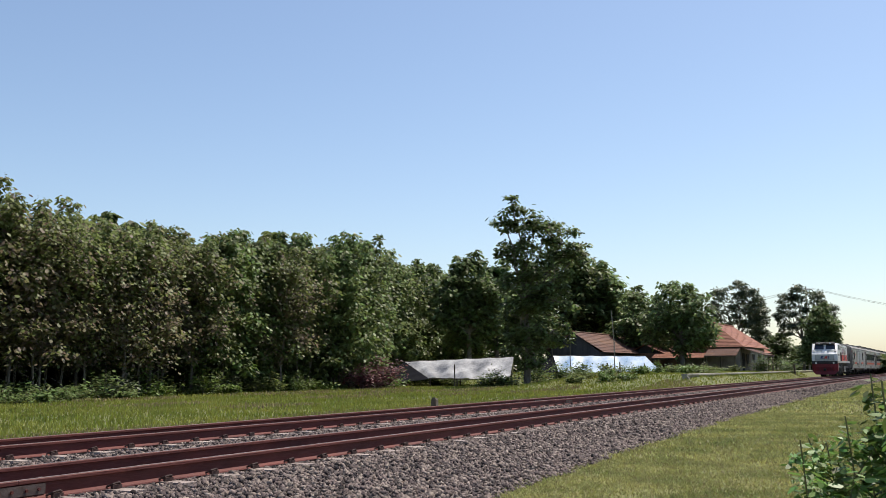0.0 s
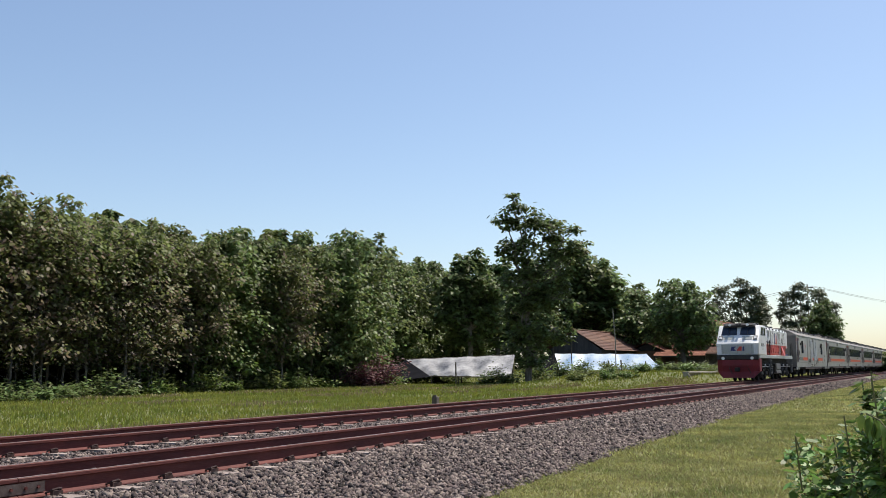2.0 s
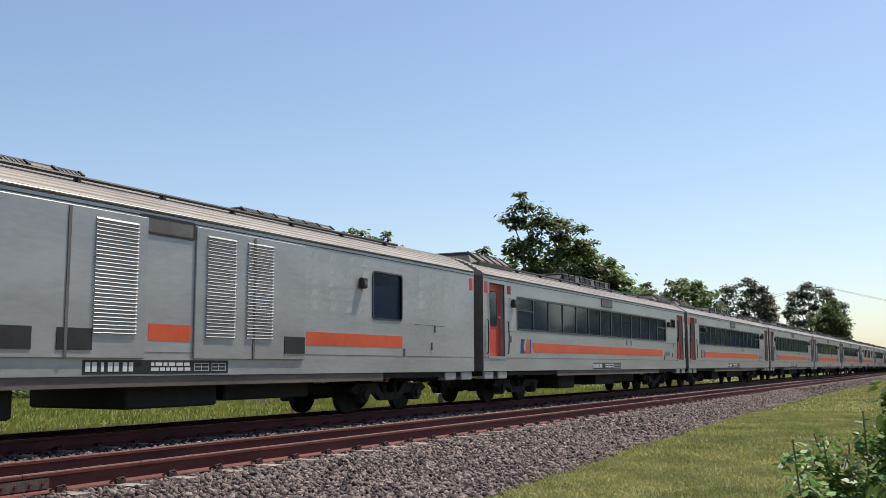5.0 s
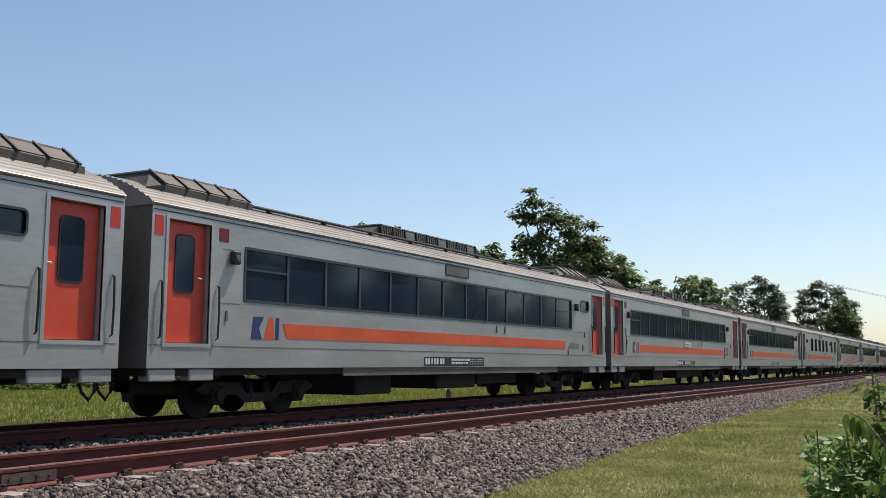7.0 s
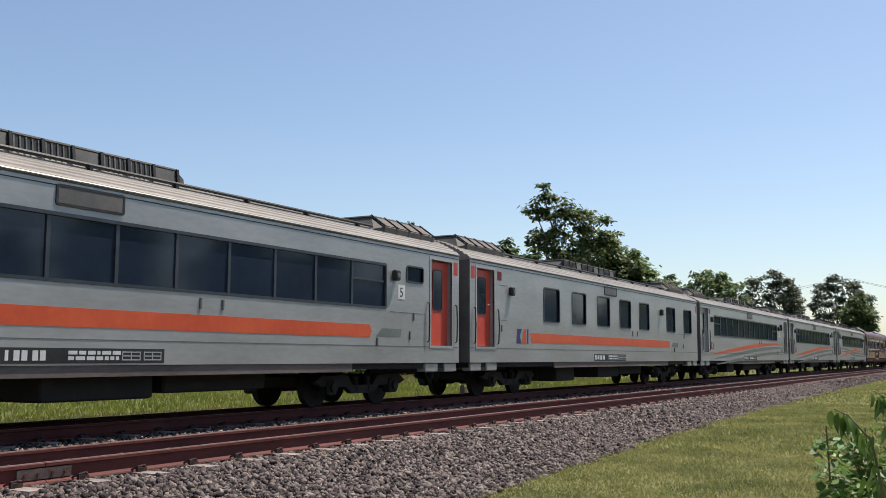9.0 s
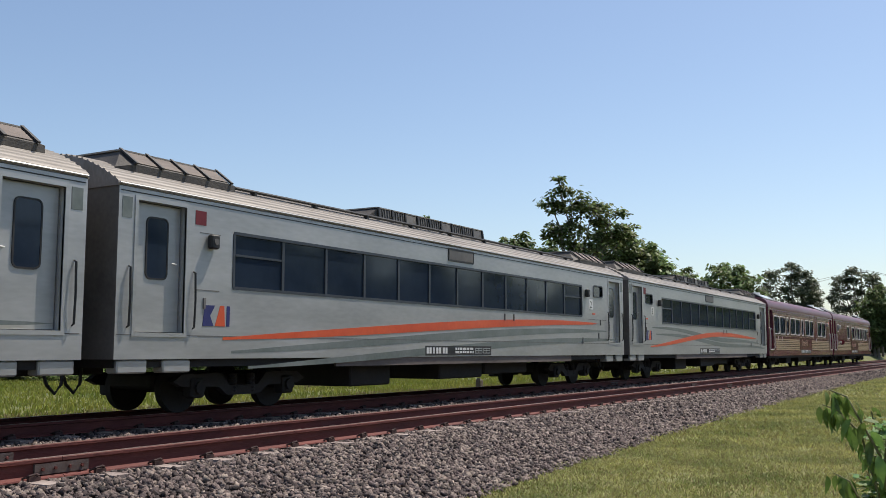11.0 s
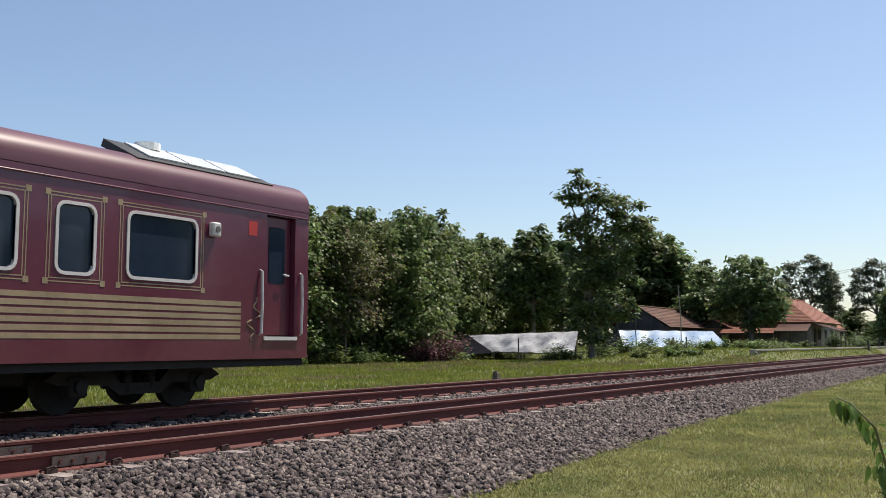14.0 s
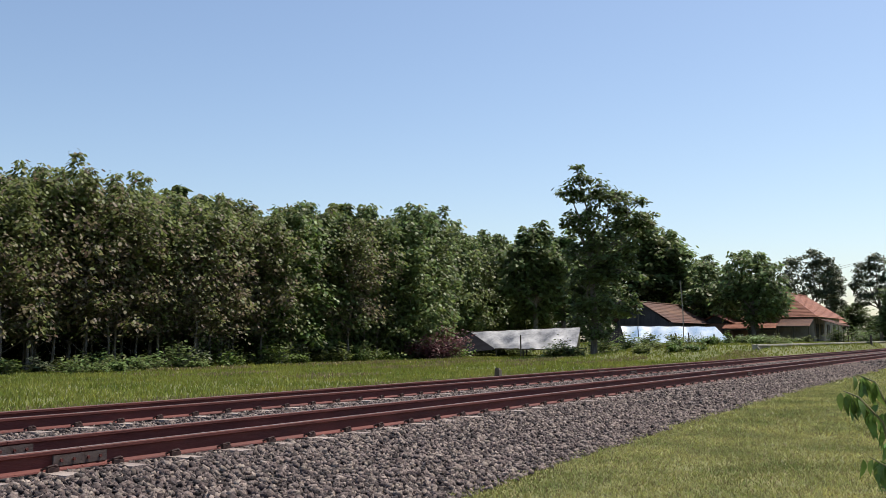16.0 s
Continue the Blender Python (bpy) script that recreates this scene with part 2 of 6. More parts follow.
CLIP_IRON = material("clip_iron", (0.03, 0.014, 0.012), (0.07, 0.035, 0.03), 9, 0.7)
clip_geo = Geo()
clip_geo.tube([(-0.07, 0.02, 0.0), (-0.05, -0.05, 0.03), (0.0, -0.075, 0.045), (0.05, -0.05, 0.03), (0.05, 0.015, 0.012), (-0.01, 0.02, 0.015)], 0.011, 5)
clip_geo.box(-0.06, 0.06, -0.065, -0.03, -0.02, 0.018)
CLIP_ME = clip_geo.mesh("rail_clip")
CLIP_ME.materials.append(CLIP_IRON)
sleeper_geo = Geo()
sleeper_geo.loft([[(-0.115, y, -0.42), (0.115, y, -0.42), (0.10, y, z), (-0.10, y, z)] for y, z in ((-1.0, -0.186), (-0.4, -0.19), (0, -0.24), (0.4, -0.19), (1.0, -0.186))])
SLEEPER_ME = sleeper_geo.mesh("sleeper")
SLEEPER_ME.materials.append(CONCRETE)


def sleepers(y0, step, first, count, name_label):
    for i in range(count):
        x = first + i * step
        ob = thing("sleeper", name_label, "sleeper", "sleepers", at=(x, y0, 0))
        part("block", SLEEPER_ME, None, ob)
        if x < 45:
            for r in (-0.565, 0.565):
                for s in (-1, 1):
                    c = part("rail_clip", CLIP_ME, None, ob, "", at=(0, r + s * 0.072, -0.165))
                    c.rotation_euler.z = 0 if s < 0 else math.pi


sleepers(RAIL_A + 0.565, 0.738, 5.83 - 0.738 * 7, 90, "weathered pale concrete sleeper sunk in ballast")
sleepers(RAIL_C + 0.565, 0.738, 5.40, 80, "weathered pale concrete sleeper sunk in ballast")


# ---- ballast stones and grass ----
BLOCK = np.array([(x, y, z) for x in (-0.62, 0.62) for y in (-0.62, 0.62) for z in (-0.62, 0.62)])
BLOCK_F = np.array([(0, 1, 3), (0, 3, 2), (4, 6, 7), (4, 7, 5), (0, 4, 5), (0, 5, 1), (2, 3, 7), (2, 7, 6), (0, 2, 6), (0, 6, 4), (1, 5, 7), (1, 7, 3)])


def turns(rng, n):
    q = rng.normal(size=(n, 4))
    q /= np.linalg.norm(q, axis=1)[:, None]
    w, x, y, z = q.T
    return np.stack([np.stack([1 - 2 * (y * y + z * z), 2 * (x * y - z * w), 2 * (x * z + y * w)], -1),
                     np.stack([2 * (x * y + z * w), 1 - 2 * (x * x + z * z), 2 * (y * z - x * w)], -1),
                     np.stack([2 * (x * z - y * w), 2 * (y * z + x * w), 1 - 2 * (x * x + y * y)], -1)], 1)


def stones(name, x, y, z, size, rng, label, mat=None):
    n = len(x)
    v = BLOCK[None] * (1 + rng.uniform(-0.5, 0.4, (n, 8, 3)))
    v = v * (size[:, None, None] * rng.uniform(0.55, 1.25, (n, 1, 3)))
    v = np.einsum("nij,nkj->nki", turns(rng, n), v)
    v += np.stack([x, y, z], -1)[:, None, :]
    f = BLOCK_F[None] + (np.arange(n) * 8)[:, None, None]
    ob = new(name, fast_mesh(name, v.reshape(-1, 3), f.reshape(-1, 3), mat or STONE))
    return tagged(ob, label, "ballast", kind="stuff")


rng = np.random.RandomState(5)


def scatter_ballast(name, x0, x1, y0, y1, count, lo, hi):
    x, y = rng.uniform(x0, x1, count), rng.uniform(y0, y1, count)
    edge = ballast_edge(x)
    keep = (y > edge - 0.12 * rng.rand(count) ** 2) & (y < 14.6)
    for c in (RAIL_A, RAIL_B, RAIL_C, RAIL_D):
        keep &= np.abs(y - c) > 0.12
    for c, first in ((RAIL_A + 0.565, 5.83), (RAIL_C + 0.565, 5.40)):
        off = (x - first + 0.369) % 0.738 - 0.369
        keep &= ~((np.abs(off) < 0.11) & (np.abs(y - c) < 1.0) & (rng.rand(count) < 0.9))
    x, y = x[keep], y[keep]
    size = rng.uniform(lo, hi, len(x))
    stones(name, x, y, ground_z(x, y) + rng.uniform(-0.2, 0.55, len(x)) * size, size, rng, "crushed grey stone ballast heaped beside the track")


scatter_ballast("ballast_stones", 3.5, 20, 3.6, 7.75, 42000, 0.018, 0.048)
scatter_ballast("ballast_stones", 20, 50, 5.0, 7.75, 24000, 0.026, 0.055)
scatter_ballast("ballast_stones", 50, 120, 5.8, 7.75, 7000, 0.04, 0.07)
scatter_ballast("ballast_stones", 4, 26, 7.8, 14.6, 34000, 0.022, 0.046)
scatter_ballast("ballast_stones", 26, 80, 7.8, 14.6, 16000, 0.035, 0.06)


def blades(name, x, y, height, width, rng, mat, label, z=None, lean=0.5):
    """Grass blades: each a tapered bent strip of two faces."""
    n = len(x)
    z = ground_z(x, y) if z is None else z
    a = rng.uniform(0, 2 * np.pi, n)
    side = np.stack([np.cos(a), np.sin(a), 0 * a], -1) * (width * rng.uniform(0.6, 1.3, n))[:, None]
    b = rng.uniform(0, 2 * np.pi, n)
    h = height * rng.uniform(0.55, 1.3, n)
    bend = np.stack([np.cos(b), np.sin(b), 0 * b], -1) * (h * lean * rng.uniform(0.2, 1.2, n))[:, None]
    base = np.stack([x, y, z - 0.01], -1)
    up = np.stack([0 * h, 0 * h, h], -1)
    v = np.stack([base - side, base + side, base + up * 0.6 + bend * 0.35 + side * 0.7, base + up * 0.6 + bend * 0.35 - side * 0.7, base + up + bend], 1)
    f = np.array([(0, 1, 2), (0, 2, 3), (3, 2, 4)])[None] + (np.arange(n) * 5)[:, None, None]
    ob = new(name, fast_mesh(name, v.reshape(-1, 3), f.reshape(-1, 3), mat))
    return tagged(ob, label, "grass", kind="stuff")


def lawn(name, x0, x1, y0, y1, count, height, width, mat=None):
    x, y = rng.uniform(x0, x1, count), rng.uniform(y0, y1, count)
    keep = (y < ballast_edge(x) + 0.12 * rng.rand(count)) & (bumps(x, y, 1.3, 11) + rng.uniform(-0.4, 0.6, count) > -0.45)
    blades(name, x[keep], y[keep], height, width, rng, mat or LAWN_BLADE, "short mown grass, green with straw-yellow patches", lean=1.0)


lawn("lawn_grass", 5, 16, 0.2, 5.6, 120000, 0.04, 0.0065)
lawn("lawn_grass", 16, 34, 0.6, 6.4, 80000, 0.06, 0.011)
lawn("lawn_grass", 34, 110, -1.0, 6.8, 50000, 0.08, 0.022)
lawn("lawn_straw", 5, 22, 0.4, 5.8, 26000, 0.042, 0.006, DRY_BLADE)


def field(name, x0, x1, y0, y1, count, height, width, mat, test=None, label="rough green meadow grass beside the tracks"):
    x, y = rng.uniform(x0, x1, count), rng.uniform(y0, y1, count)
    if test is not None:
        k = test(x, y)
        x, y = x[k], y[k]
    blades(name, x, y, height * (1 + 0.35 * bumps(x, y, 5, 13)), width, rng, mat, label)


field("meadow_grass", 9, 40, 16.6, 44, 60000, 0.13, 0.02, FIELD_BLADE, lambda x, y: x > 0.45 * y - 4)
field("meadow_grass", 40, 130, 15.4, 50, 80000, 0.15, 0.035, FIELD_BLADE)
field("meadow_straw", 9, 70, 14.5, 18.2, 36000, 0.10, 0.016, DRY_BLADE, label="dry straw-coloured grass along the ballast")
field("meadow_straw", 28, 75, 22, 37, 22000, 0.17, 0.035, DRY_BLADE, lambda x, y: bumps(x * 0.4, y, 7, 21) > 0.1, "patches of dried yellow grass in the meadow")


# ---- trees ----
def leaf_cloud(points, size, rng, droop=0.4, width=0.55, around=None, flat=0.5):
    """One leaf at each point, rounded and cupped: six vertices, four triangles. around: the middle of each leaf's cluster, from which it points away."""
    n = len(points)
    a = rng.uniform(0, 2 * np.pi, n)
    if around is not None:
        off = points - around
        a = np.arctan2(off[:, 1], off[:, 0]) + rng.normal(size=n) * 0.5
    out = np.stack([np.cos(a), np.sin(a), rng.uniform(-droop - 0.5, 0.5 - droop, n)], -1)
    out /= np.linalg.norm(out, axis=1)[:, None]
    side = np.stack([-np.sin(a), np.cos(a), rng.uniform(-flat, flat, n)], -1)
    side /= np.linalg.norm(side, axis=1)[:, None]
    nrm = np.cross(out, side)
    s = (size * rng.uniform(0.6, 1.35, n))[:, None]
    o, w, up = out * s, side * s * width * 0.5, nrm * s
    v = np.stack([points, points + o * 0.32 + w * 0.9 - up * 0.05, points + o * 0.70 + w * 0.8 - up * 0.07, points + o - up * 0.12,
                  points + o * 0.70 - w * 0.8 - up * 0.07, points + o * 0.32 - w * 0.9 - up * 0.05], 1)
    f = np.array([(0, 1, 5), (1, 2, 5), (2, 4, 5), (2, 3, 4)])[None] + (np.arange(n) * 6)[:, None, None]
    return v.reshape(-1, 3), f.reshape(-1, 3)


def limb(g, a, b, r0, r1, rng, bend=0.12, steps=4, sides=6):
    a, b = np.array(a, float), np.array(b, float)
    d = np.linalg.norm(b - a)
    pts, tap = [], []
    for i in range(steps + 1):
        s = i / steps
        wob = rng.uniform(-1, 1, 3) * bend * d * s * (1 - s) * 1.5
        pts.append(tuple(a + (b - a) * s + wob))
        tap.append((r0 + (r1 - r0) * s) / r0)
    g.tube(pts, r0, sides, tap)
    return pts


def teak_meshes(seed, height, clusters, base, radius, leaf, mats, browning=0.0, per_cluster=60):
    """Trunk and crown meshes of one upright plantation tree: whorls of broad leaves at the ends of rising twigs, leading shoots on top.
    browning: the share of leaves in the second colour low in the crown, where they are oldest."""
    r = np.random.RandomState(seed)
    g = Geo()
    top = np.array([r.uniform(-0.5, 0.5), r.uniform(-0.5, 0.5), height * 0.87])
    limb(g, (0, 0, -0.15), top, 0.09, 0.03, r, 0.05, 7, 7)
    pts, mids = [], []

    def whorl(c, spread, n):
        pts.append(c + r.normal(size=(n, 3)) * (spread, spread, spread * 0.75))
        mids.append(np.repeat(c[None] - (0, 0, 0.1), n, 0))

    for k in range(clusters):
        s = ((k + r.uniform(0, 1)) / clusters) ** 0.8
        z = base + (height * 0.90 - base) * s + r.uniform(-0.3, 0.3)
        reach = radius * (0.55 + 0.6 * math.sin(math.pi * min(1, 0.25 + s * 0.70))) * r.uniform(0.15, 1.1)
        a = k * 2.4 + r.uniform(-0.6, 0.6)
        foot = np.array([top[0] * s, top[1] * s, max(z - reach * 0.6, 0.9)])
        c = np.array([math.cos(a) * reach + top[0] * s, math.sin(a) * reach + top[1] * s, z])
        if k % 2 == 0:
            limb(g, foot, c, 0.026, 0.008, r, 0.12, 3, 4)
        whorl(c, 0.38 * r.uniform(0.7, 1.3), per_cluster)
    for k in range(r.randint(3, 6)):
        tip = top + np.array([r.uniform(-1.6, 1.6), r.uniform(-1.6, 1.6), r.uniform(0.4, 1.75)])
        limb(g, top - (0, 0, 0.8), tip, 0.024, 0.01, r, 0.08, 3, 4)
        whorl(tip, 0.17, 44)
        whorl(tip - (0, 0, 0.45), 0.2, 44)
        whorl(tip - (0, 0, 1.0), 0.26, 44)
    p = np.concatenate(pts)
    v, f = leaf_cloud(p, leaf, r, 0.55, 0.74, np.concatenate(mids), 0.9)
    me = fast_mesh("crown", v, f, mats[0])
    me.materials.append(mats[1])
    old = r.uniform(0, 1, len(p)) < browning * (1.0 - 0.75 * smooth_step(0.45 * height, 0.95 * height, p[:, 2]))
    me.polygons.foreach_set("material_index", np.repeat(old.astype(np.int32), 4))
    return g.mesh("trunk", True), me


def plant(name, meshes, x, y, label, group="", turn=0.0, size=1.0, wide=1.0, z=None):
    ob = thing(name, label, "tree", group, at=(x, y, float(ground_z(x, y)) if z is None else z), rz=turn)
    ob.scale = (size * wide, size * wide, size)
    part("trunk", meshes[0], BARK, ob)
    part("crown", meshes[1], None, ob)
    return ob


NEAR_BROWN = [teak_meshes(100 + i, 11.2, 72, 2.4, 2.9, 0.25, (TEAK, TEAK_BROWN), (0.75, 0.4, 0.6)[i % 3]) for i in range(7)]
NEAR_GREEN = [teak_meshes(200 + i, 11.2, 78, 1.2, 2.5, 0.29, ((DEEP_LEAF, TEAK), (DEEP_LEAF, BRIGHT_LEAF), (TEAK, DEEP_LEAF))[i % 3], 0.4) for i in range(6)]
FAR_TEAK = [teak_meshes(300 + i, 11.6, 60, 0.6, 2.2, 0.60, (TEAK, DEEP_LEAF) if i % 2 else (DEEP_LEAF, TEAK), 0.3, 24) for i in range(4)]
tr = np.random.RandomState(17)
BACK_V, BACK_F = leaf_cloud(np.random.RandomState(9).uniform((-2, -2, 1), (2, 2, 11.4), (600, 3)), 0.8, np.random.RandomState(10), 0.3, 0.68)
back_rows = []
for row in range(9):
    x = 18 + row * 0.9 + tr.uniform(0, 2)
    while x < 108 + row:
        line = 41.3 + 0.0016 * min(40, max(0, x - 50)) ** 2 + min(8.5, 0.06 * max(0, x - 61) ** 2) + row * 2.5
        y = line + tr.uniform(-1.2, 1.2)
        if x > y * 0.60 - 4:
            green = x + tr.uniform(-13, 13) > 53
            kind = FAR_TEAK if row > 2 else NEAR_GREEN if green else NEAR_BROWN
            tall = (0.935 + 0.03 * smooth_step(36, 48, x) + 0.16 * smooth_step(50, 72, x) - 0.06 * (1 - smooth_step(26, 30, x))) * tr.uniform(0.86, 1.04) * 0.97
            if row < 5:
                plant("teak_tree", kind[tr.randint(len(kind))], x, y,
                      "slender green plantation tree with large leaves" if green else "slender plantation tree with browning leaves and bare trunk",
                      "plantation", tr.uniform(0, 360), float(tall))
            else:
                back_rows.append((x, y, -0.4))
        x += tr.uniform(1.0, 1.6) if row < 3 else tr.uniform(2.0, 2.9)
back_v = np.concatenate([BACK_V * (1, 1, 0.93) + p for p in back_rows])
back_f = np.concatenate([BACK_F + k * len(BACK_V) for k in range(len(back_rows))])
tagged(new("plantation_depth", fast_mesh("plantation_depth", back_v, back_f, DEEP_LEAF)), "dense green foliage deep inside the plantation", "trees", kind="stuff")


def crown_tree(seed, clumps, leaves, leaf, mat, trunk_r, fork):
    """A broad tree: trunk, limbs to every clump, leaves round the clumps (x, y, z, radius)."""
    r = np.random.RandomState(seed)
    g = Geo()
    limb(g, (0, 0, -0.2), fork, trunk_r, trunk_r * 0.7, r, 0.05, 5, 9)
    pts, mids = [], []
    total = sum(c[3] ** 2 for c in clumps)
    for cx, cy, cz, cr in clumps:
        limb(g, fork if cz > fork[2] else (0, 0, cz * 0.6), (cx, cy, cz), trunk_r * 0.42, 0.03, r, 0.15, 5, 6)
        count = int(leaves * cr ** 2 / total)
        subs = r.normal(size=(max(7, int(cr * 11)), 3))
        subs = subs / np.linalg.norm(subs, axis=1)[:, None] * (r.uniform(0.35, 1, len(subs)) ** 0.5)[:, None] * cr * 0.86 + (cx, cy, cz)
        for s in subs[::3]:
            limb(g, (cx, cy, cz), s, 0.035, 0.01, r, 0.2, 3, 4)
        mid = subs[r.randint(0, len(subs), count)]
        pts.append(mid + r.normal(size=(count, 3)) * (0.155 * cr, 0.155 * cr, 0.11 * cr))
        mids.append(mid - (0, 0, 0.15))
    v, f = leaf_cloud(np.concatenate(pts), leaf, r, 0.4, 0.62, np.concatenate(mids), 0.8)
    return g.mesh("trunk", True), fast_mesh("crown", v, f, mat)


BIG = crown_tree(31, [(-0.3, 0.9, 14.6, 0.7), (-0.5, 1.5, 13.1, 1.1), (0.2, 0.1, 13.1, 1.4), (0.8, -1.5, 12.4, 1.5), (1.2, -2.8, 11.4, 1.5), (1.4, -3.9, 10.5, 1.1),
                      (0.3, 1.4, 10.8, 1.2), (0.2, -0.2, 10.2, 1.7), (0.8, -2.2, 9.0, 1.6), (0.2, 1.4, 8.2, 1.0), (-0.3, -0.3, 7.6, 1.9), (0.3, -2.4, 6.6, 1.6), (0.2, 1.4, 5.8, 1.1),
                      (-0.5, 0.2, 5.2, 1.9), (0.2, -2.2, 4.2, 1.5), (0, 0.9, 3.2, 1.1), (-0.4, -0.6, 2.4, 1.3)], 10500, 0.34, DEEP_LEAF, 0.28, (0.1, 0, 6.5))
plant("tall_tree", BIG, 70.9, 29.6, "tall leafy tree standing beside the tarpaulin sheds")
DOME = crown_tree(32, [(0, 0, 7.2, 2.4), (1, -2.6, 6.2, 2.3), (0.5, 2.6, 6.3, 2.3), (-1.2, -1, 4.8, 2.4), (-1, 1.8, 4.6, 2.4), (0.4, -3.4, 4.4, 2.0), (0.4, 3.5, 4.2, 2.0), (-0.5, 0.2, 3.0, 2.0), (0.2, -1.6, 8.6, 1.3), (0.3, 1.4, 8.3, 1.2)],
                  8000, 0.46, DEEP_LEAF, 0.32, (0, 0, 3.2))
DOME_B = crown_tree(33, [(0, 0, 9.5, 2.2), (0.5, 2.0, 8.2, 2.2), (0.2, -2.2, 8.0, 2.2), (-0.6, 0, 6.6, 2.4), (0.2, 2.2, 5.6, 2.1), (0, -2.3, 5.4, 2.1), (-0.5, 0, 4.0, 2.2), (0.1, 0.9, 11.0, 1.2), (0.2, -1.0, 10.7, 1.0)],
                    8000, 0.50, DEEP_LEAF, 0.30, (0, 0, 4.0))
LIGHT = crown_tree(34, [(0, 0.4, 12.6, 1.7), (0.4, -2.2, 11.6, 1.6), (0.2, 2.6, 11.2, 1.6), (-0.4, 0.2, 10.4, 1.9), (0, -2.8, 9.2, 1.6), (0.4, 3.2, 9.0, 1.6), (0, 0.8, 8.0, 1.8), (0, -2.0, 7.0, 1.6), (0, 2.6, 6.6, 1.5), (0.2, -3.8, 10.3, 1.0)],
                   7000, 0.38, GREY_LEAF, 0.28, (0, 0, 5.0))


def by_angle(degrees, distance):
    return distance * math.cos(radians(degrees)), distance * math.sin(radians(degrees))


for deg, dist, kind, size, wide, name in ((20.3, 124, DOME_B, 1.38, 1.05, "a"), (18.6, 128, DOME_B, 1.25, 1.1, "b"), (16.4, 132, DOME_B, 0.95, 1.1, "c"), (22.2, 110, DOME_B, 1.04, 0.95, "d"), (24.4, 108, DOME_B, 1.05, 0.95, "e"),
                                          (26.0, 100, DOME_B, 1.05, 0.95, "f"), (13.75, 111, DOME, 1.06, 0.92, "g"), (15.6, 120, DOME, 1.0, 1.0, "h"), (13.0, 135, DOME, 0.95, 0.9, "i"), (17.0, 145, DOME_B, 0.95, 1.2, "j"),
                                          (12.0, 165, DOME, 0.9, 1.1, "k"), (6.4, 150, DOME, 0.62, 1.3, "l"), (8.6, 160, DOME, 0.6, 1.4, "m"), (6.2, 150, DOME_B, 0.86, 0.85, "n")):
    x, y = by_angle(deg, dist)
    plant("village_tree", kind, x, y, "dense dark green broad tree behind village houses", "village trees", deg * 37, size, wide)
for deg, dist, size, wide in ((10.6, 152, 0.98, 1.0), (9.5, 158, 0.82, 1.0), (7.2, 155, 0.93, 0.95), (6.0, 158, 0.8, 0.85)):
    x, y = by_angle(deg, dist)
    plant("feathery_tree", LIGHT, x, y, "airy grey-green tree with an open crown", "feathery trees", deg * 50, size, wide)

fr = np.random.RandomState(44)
far_a, far_r = np.radians(fr.uniform(-8, 46, 26000)), fr.uniform(182, 194, 26000)
far_z = -1 + fr.uniform(0, 1, 26000) * (4.0 + 8.0 * smooth_step(0.2, 0.3, far_a) + 1.6 * np.sin(far_a * 23) + 1.2 * np.sin(far_a * 61 + 1))
v, fa = leaf_cloud(np.stack([far_r * np.cos(far_a), far_r * np.sin(far_a), far_z], -1), 1.3, fr, 0.3, 0.7)
tagged(new("far_wood", fast_mesh("far_wood", v, fa, DEEP_LEAF)), "low dark green wood far behind the houses", "trees", kind="stuff")

# Unseen trees behind the camera, added to darken reflections in glass and coach sides.
for k in range(58):
    x, y = (-40 + k * 6 if k < 30 else 140 + (k - 30) * 17) + tr.uniform(-1.5, 1.5), -24 + tr.uniform(-4, 3)
    plant("reflection_tree", (DOME, DOME_B)[k % 2], x, y, "unseen broad tree added to darken reflections in the coaches", "roadside trees", k * 47.0, tr.uniform(0.7, 0.95) * (1 if k < 30 else 1.3), 1.1 if k < 30 else 2.0)


def shrub(name, x, y, height, spread, leaves, leaf, mat, label, seed):
    r = np.random.RandomState(seed)
    ob = thing(name, label, "shrub", "shrubs", at=(x, y, float(ground_z(x, y))))
    pts = []
    for k in range(max(6, int(spread * 7))):
        g = Geo()
        a, d = r.uniform(0, 6.28), spread * r.uniform(0.05, 1) ** 0.6
        tip = np.array([math.cos(a) * d, math.sin(a) * d, height * r.uniform(0.35, 1) * (1.05 - 0.45 * d / spread)])
        limb(g, (tip[0] * 0.3, tip[1] * 0.3, -0.05), tip, 0.02, 0.006, r, 0.15, 3, 4)
        part("stem", g, BARK, ob)
        s = r.uniform(0.25, 1.0, leaves // max(6, int(spread * 7)))[:, None]
        pts.append(tip * s + np.array([0, 0, 0.0]) + r.normal(size=(len(s), 3)) * (0.16 * height, 0.16 * height, 0.1 * height))
    p = np.concatenate(pts)
    p[:, 2] = np.abs(p[:, 2])
    v, f = leaf_cloud(p, leaf, r, 0.0)
    part("foliage", fast_mesh("foliage", v, f, mat), None, ob)
    return ob


